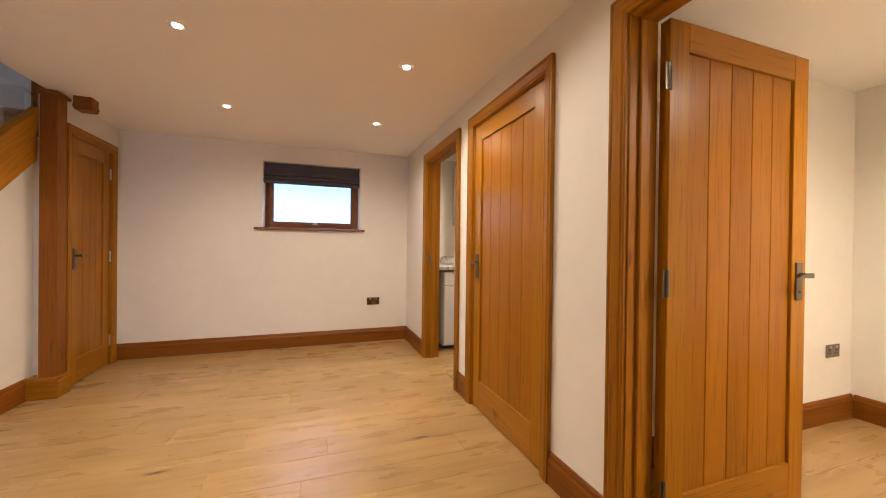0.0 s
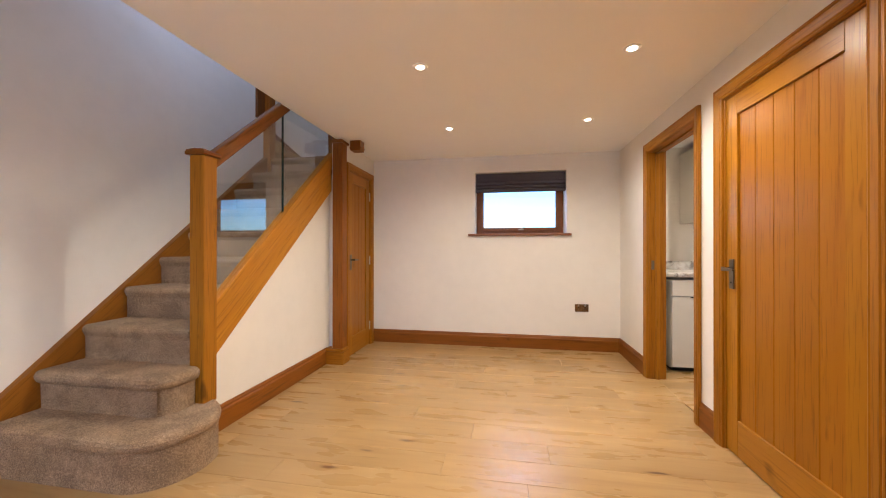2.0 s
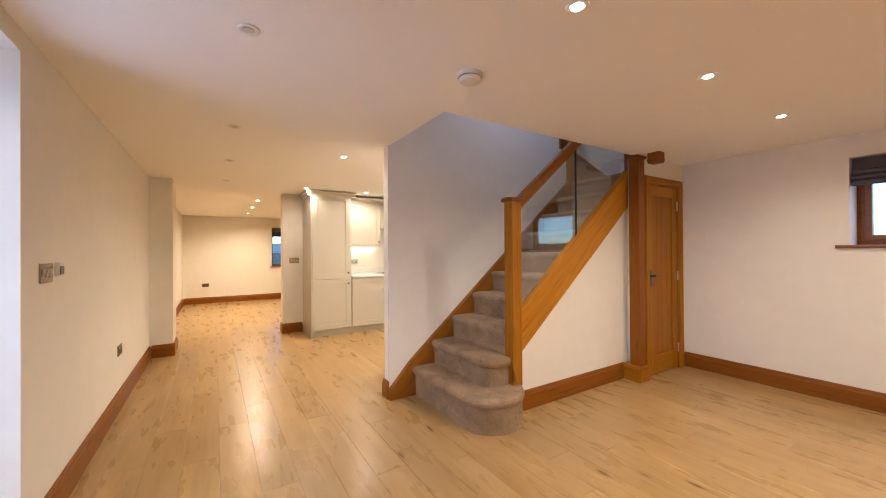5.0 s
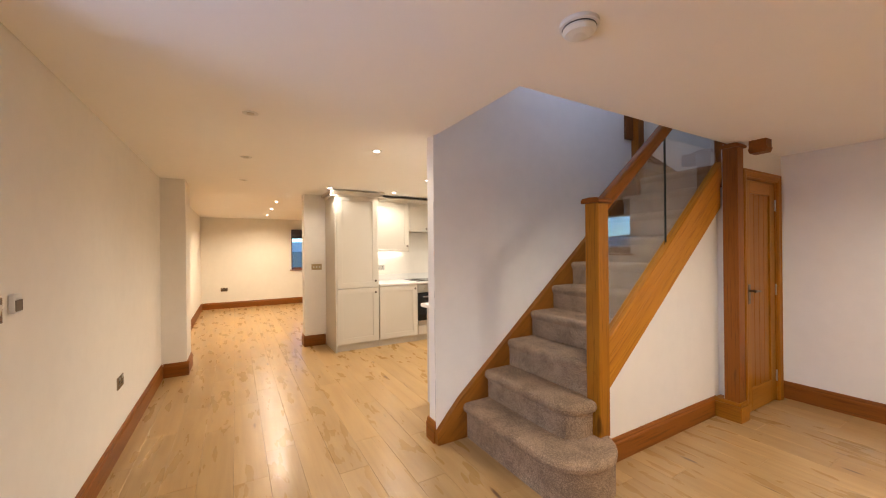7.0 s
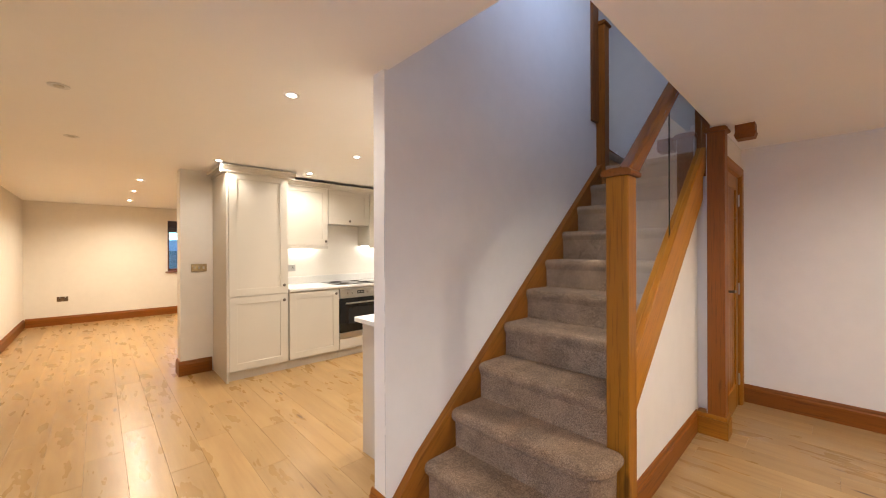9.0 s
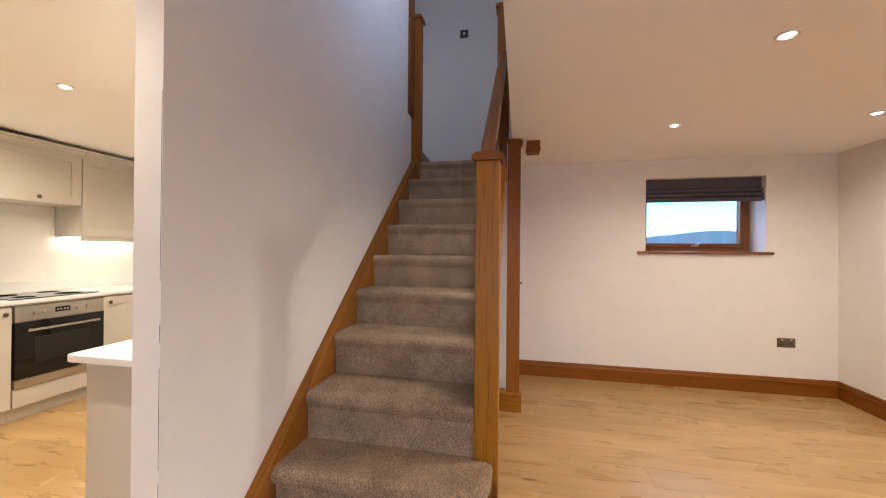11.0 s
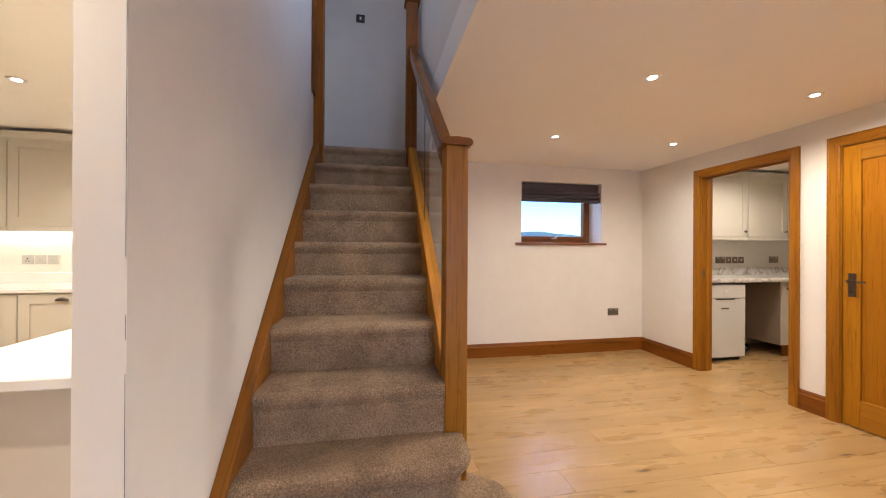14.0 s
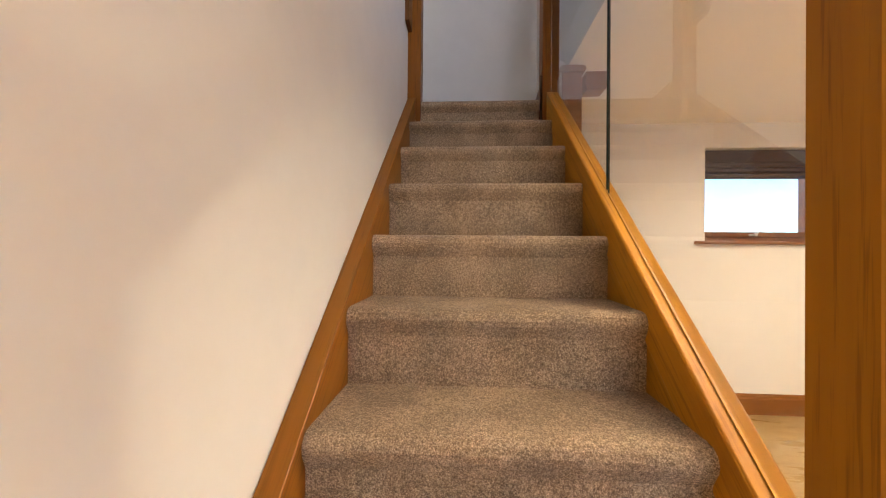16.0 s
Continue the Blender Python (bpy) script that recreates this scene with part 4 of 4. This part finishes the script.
unit("utility_base_cabinet", "stone-painted shaker base cabinet beside the empty appliance bay", 0.60, 0.14, 0.878, 0.58, north(2.42, 3.745), [(0.003, 0.597, 0.145, 0.866, (0.05, 0.80))], 0.0, "base cabinet")
tagged(boxpart("plinth_board", (2.50, 3.88, 3.80, 3.82, 0.0, 0.139), M_SKIRT["x"]), "plain wooden plinth board under the utility cabinets", "plinth")
unit("utility_base_cabinet", "stone-painted shaker base cabinet at the utility room's end", 0.83, 0.14, 0.878, 0.58, north(3.025, 3.745), [(0.003, 0.413, 0.145, 0.866, (0.36, 0.80)), (0.417, 0.827, 0.145, 0.866, (0.47, 0.80))], 0.0, "base cabinet")
UU = lambda x: Matrix.Translation((x, 4.03, 0))
wall_unit(0.61, UU(1.665), 1.412, [(0.56, 1.475)], "stone-painted shaker wall cabinet above the utility worktop", depth=0.325)
wall_unit(1.20, UU(2.280), 1.412, [(0.555, 1.475), (0.645, 1.475)], "double stone-painted shaker wall cabinet above the utility worktop", depth=0.325, n=2)
g = empty("appliance_bay", "empty appliance bay with boards darkened for its shade and a black hose", "appliance bay")
# both boards are added; their dark tone is the worktop's shade
boxpart("side_board", (2.4125, 2.4205, 3.768, 4.309, 0.141, 0.878), material("shaded_side_board", (0.27, 0.20, 0.145), 0.6), g, bevel=0)
boxpart("back_board", (1.905, 2.418, 4.31, 4.33, 0.0, 0.878), M_SHADEBOARD, g)
bm = bmesh.new()
pts = [(2.30, 4.30, 0.55), (2.31, 4.27, 0.30), (2.35, 4.20, 0.12), (2.33, 4.05, 0.03), (2.20, 4.0, 0.02)]
for a, b in zip(pts, pts[1:]):
    a, b = Vector(a), Vector(b)
    cyl(bm, Matrix.Translation((a + b) / 2) @ (b - a).to_track_quat("Z", "Y").to_matrix().to_4x4(), 0.012, (b - a).length + 0.01, 10)
part("hose", bm, M_BLACK, g)


# ---- downlights, alarm ----
def downlight(lit):
    g = empty("downlight", "round white recessed ceiling downlight, " + ("lit" if lit else "unlit"), "ceiling light", "downlights in the ceiling")
    bm = bmesh.new()
    lathe(bm, [(0.021, -0.001), (0.022, -0.003), (0.034, -0.006), (0.043, -0.005), (0.045, -0.001)])
    part("bezel", bm, M_WHITE, g, smooth=True)
    bm = bmesh.new()
    cyl(bm, Matrix.Translation((0, 0, -0.0045)), 0.021, 0.004)
    part("lens", bm, M_LAMP if lit else M_UNIT, g)
    return g


def place(make, spots, z):
    first = None
    for x, y in spots:
        if first is None:
            first = make
            first.location = (x, y, z)
        else:
            copy_thing(first, Matrix.Translation((x, y, z)))


# one hall downlight, at (0.51, 1.09), is an added one out of view
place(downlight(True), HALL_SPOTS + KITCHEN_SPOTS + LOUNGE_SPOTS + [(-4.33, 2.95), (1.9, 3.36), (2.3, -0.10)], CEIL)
place(downlight(False), OFF_SPOTS, CEIL)

g = empty("smoke_alarm", "round white plastic smoke alarm on the ceiling", "smoke alarm", at=(-1.336, 1.06, CEIL))
bm = bmesh.new()
lathe(bm, [(0.070, 0), (0.070, -0.014), (0.062, -0.018)])
part("base", bm, M_WHITE, g, smooth=False)
bm = bmesh.new()
lathe(bm, [(0.058, -0.018), (0.061, -0.030), (0.050, -0.042), (0.022, -0.047)])
part("cover", bm, M_WHITE, g)
bm = bmesh.new()
lathe(bm, [(0.0600, -0.0185), (0.0615, -0.022)])
part("vent", bm, M_BLACK, g)

g = empty("heat_alarm", "round white plastic heat alarm on the kitchen ceiling", "heat alarm", at=(-4.36, 2.54, CEIL))
bm = bmesh.new()
lathe(bm, [(0.066, 0), (0.066, -0.014), (0.058, -0.018)])
part("base", bm, M_WHITE, g)
bm = bmesh.new()
lathe(bm, [(0.050, -0.018), (0.052, -0.028), (0.030, -0.036), (0.014, -0.050), (0.010, -0.051)])
part("cover", bm, M_WHITE, g)

g = empty("ceiling_block", "small dark oak block fixed to the ceiling beside the stair post", "wooden block", at=(-1.668, 3.542, CEIL))
bm = bmesh.new()
prism(bm, [(-0.055, 0), (0.055, 0), (0.055, -0.06), (0.062, -0.066), (0.050, -0.10), (-0.050, -0.10), (-0.062, -0.066), (-0.055, -0.06)], "y", -0.05, 0.05)
part("block", bm, M_SKIRT["y"], g)


# ---- sockets and switches ----
def outlet(label, m, w=0.146, h=0.086, kind="double", mat=None, category="socket"):
    """A wall plate; local x across, z up, its face towards -y."""
    mat = mat or M_PLATE
    g = empty("wall_socket" if category == "socket" else "light_switch", label, category)
    bm = bmesh.new()
    box(bm, -w / 2, w / 2, -0.008, 0, -h / 2, h / 2, bevel=0.002)
    part("plate", bm, mat, g)
    gangs = {"double": (-0.036, 0.036), "single": (0.0,), "switch2": (-0.022, 0.022), "switch3": (-0.042, 0.0, 0.042), "switchbig": (-0.042, 0.0, 0.042), "fused": (0.0,)}[kind]
    for x in gangs:
        if kind in ("double", "single"):
            bm = bmesh.new()
            box(bm, x - 0.005, x + 0.005, -0.0095, -0.008, 0.000, 0.014)
            for s in (-0.011, 0.011):
                box(bm, x + s - 0.005, x + s + 0.005, -0.0095, -0.008, -0.018, -0.010)
            part("pin_hole", bm, M_BLACK, g)
            bm = bmesh.new()
            sx = x + (0.022 if x <= 0 else -0.022) * (1 if kind == "double" else 0.9)
            box(bm, x - 0.008, x + 0.008, -0.0125, -0.008, 0.018, 0.036, bevel=0.001)
            part("rocker", bm, M_STEEL, g, "bright steel rocker")
        else:
            bm = bmesh.new()
            k = 0.7 if kind == "switchbig" else 0.45
            prism(bm, [(-0.008, -0.031 * k), (-0.015, 0.027 * k), (-0.008, 0.031 * k)], "x", x - 0.02 * k, x + 0.02 * k)
            part("rocker", bm, M_STEEL, g, "bright steel rocker")
    g.matrix_world = m
    return g


def on(x, y, z, turn):
    return Matrix.Translation((x, y, z)) @ Matrix.Rotation(radians(turn), 4, "Z")


outlet("black nickel double socket on the cream wall under the small window", on(0.662, 4.36, 0.478, 0))
outlet("black nickel double socket on the lounge's far wall", on(-10.9, -0.289, 0.465, 90))
outlet("black nickel double socket low on the long cream wall", on(-3.82, -0.775, 0.485, 180))
outlet("black nickel single socket on the lounge's side wall", on(-7.07, -0.765, 0.478, 180), w=0.086, kind="single")
outlet("black nickel single socket on the lounge's side wall", on(-7.88, -0.765, 0.463, 180), w=0.086, kind="single")
outlet("black nickel double socket on the side room's wall", on(3.26, 1.40, 0.47, 0))
outlet("black nickel three gang light switch on the cream wall", on(-2.235, -0.775, 1.205, 180), kind="switchbig", h=0.092, category="switch")
g = empty("thermostat", "small white and grey room thermostat on the cream wall", "thermostat")
boxpart("case", (-0.027, 0.027, -0.020, 0, -0.034, 0.038), M_WHITE, g, bevel=0.004)
boxpart("screen", (-0.024, 0.024, -0.0215, -0.0202, -0.026, 0.016), M_BRONZE, g)
g.matrix_world = on(-2.385, -0.775, 1.217, 180)
outlet("aged brass double switch on the kitchen's wall end", on(-6.06, 1.00, 1.16, 90), kind="switch3", category="switch", mat=material("aged_brass_plate", (0.36, 0.28, 0.16), 0.3, 1.0))
outlet("black nickel single switch on the upper landing wall", on(-2.39, 4.36, 3.71, 0), w=0.09, kind="fused", category="switch", mat=M_BLACK)
outlet("steel double socket over the kitchen worktop beside the larder", on(-6.06, 1.99, 1.12, 90), mat=M_STEEL)
for y in (3.96, 4.13):
    outlet("steel double socket over the kitchen worktop in the corner", on(-6.06, y, 1.125, 90), mat=M_STEEL)
for x in (-5.36, -5.26, -5.16):
    outlet("steel single switched plate over the kitchen worktop", on(x, 4.36, 1.125, 0), w=0.088, kind="single" if x < -5.3 else "fused", mat=M_STEEL, category="socket")
outlet("steel double socket over the utility worktop", on(2.235, 4.36, 1.115, 0), mat=M_PLATE)
for x in (2.365, 2.465, 2.565):
    outlet("black nickel single switched plate over the utility worktop", on(x, 4.36, 1.115, 0), w=0.088, kind="fused", category="socket")
outlet("black nickel double socket over the utility worktop", on(3.10, 4.36, 1.12, 0))
g = empty("strike_plate", "small dark metal strike plate let into the door jamb", "strike plate")
boxpart("plate", (1.086, 1.110, U_Y1 - 0.0012, U_Y1 + 0.001, 0.96, 1.04), M_BRONZE, g, bevel=0)


# ---- outdoors ----
bm = bmesh.new()
prism(bm, [(-900, -900), (900, -900), (900, 900), (-900, 900)], "z", -0.6, -0.5)
tagged(part("ground", bm, M_GROUND), kind="structure")
bm = bmesh.new()
pts = []
rng = random.Random(4)
for i in range(181):
    a = radians(2 * i)
    h = 16 + 7 * math.sin(a * 3 + 1) + 5 * math.sin(a * 7) + rng.uniform(-1.5, 1.5)
    h += 20 * math.exp(-((2 * i - 66) / 11) ** 2)
    pts.append((700 * math.cos(a), 700 * math.sin(a), max(8, h)))
lo = [bm.verts.new((x, y, -2)) for x, y, h in pts[:-1]]
hi = [bm.verts.new((x, y, h)) for x, y, h in pts[:-1]]
for i in range(180):
    bm.faces.new((lo[i], lo[(i + 1) % 180], hi[(i + 1) % 180], hi[i]))
tagged(part("backdrop", bm, M_HILL), kind="structure")

# ---- floor boards ----
def floor_boards():
    rng = random.Random(11)
    wd, ln = 0.192, 1.285
    cache = {}
    fl = bpy.data.objects["floor"]
    def board(x0, x1, y0, y1):
        k = (round(x1 - x0, 3), round(y1 - y0, 3))
        if k not in cache:
            bm = bmesh.new()
            a, b, q = k[0] / 2 - 0.0004, k[1] / 2 - 0.0004, 0.0016
            lo = [bm.verts.new(p) for p in ((-a, -b, -0.009), (a, -b, -0.009), (a, b, -0.009), (-a, b, -0.009))]
            md = [bm.verts.new(p) for p in ((-a, -b, -q * 0.6), (a, -b, -q * 0.6), (a, b, -q * 0.6), (-a, b, -q * 0.6))]
            hi = [bm.verts.new(p) for p in ((-a + q, -b + q, 0), (a - q, -b + q, 0), (a - q, b - q, 0), (-a + q, b - q, 0))]
            bm.faces.new(hi)
            for r, s in ((lo, md), (md, hi)):
                for i in range(4):
                    bm.faces.new((r[i], r[(i + 1) % 4], s[(i + 1) % 4], s[i]))
            bmesh.ops.recalc_face_normals(bm, faces=bm.faces[:])
            cache[k] = finish("plank", bm, M_FLOOR)
        ob = new("plank", cache[k])
        ob.location = ((x0 + x1) / 2, (y0 + y1) / 2, 0)
        ob.parent = fl
    def area(ax, bx_, ay, by):
        y = ay
        row = round((ay + 0.84) / wd)
        while y < by - 0.02:
            x = -11.3 - [0.0, 0.43, 0.86, 0.2, 0.64, 1.05][row % 6] + rng.choice((0, 0.1))
            while x < bx_:
                x0, x1 = max(x, ax), min(x + ln, bx_)
                if x1 - x0 > 0.03:
                    board(x0, x1, y, min(y + wd, by))
                x += ln
            y += wd
            row += 1
    area(-10.9, 1.13, -0.84, 4.36)
    area(1.13, 3.49, -0.84, 1.41)
    area(1.13, 3.9, 2.52, 4.36)


floor_boards()
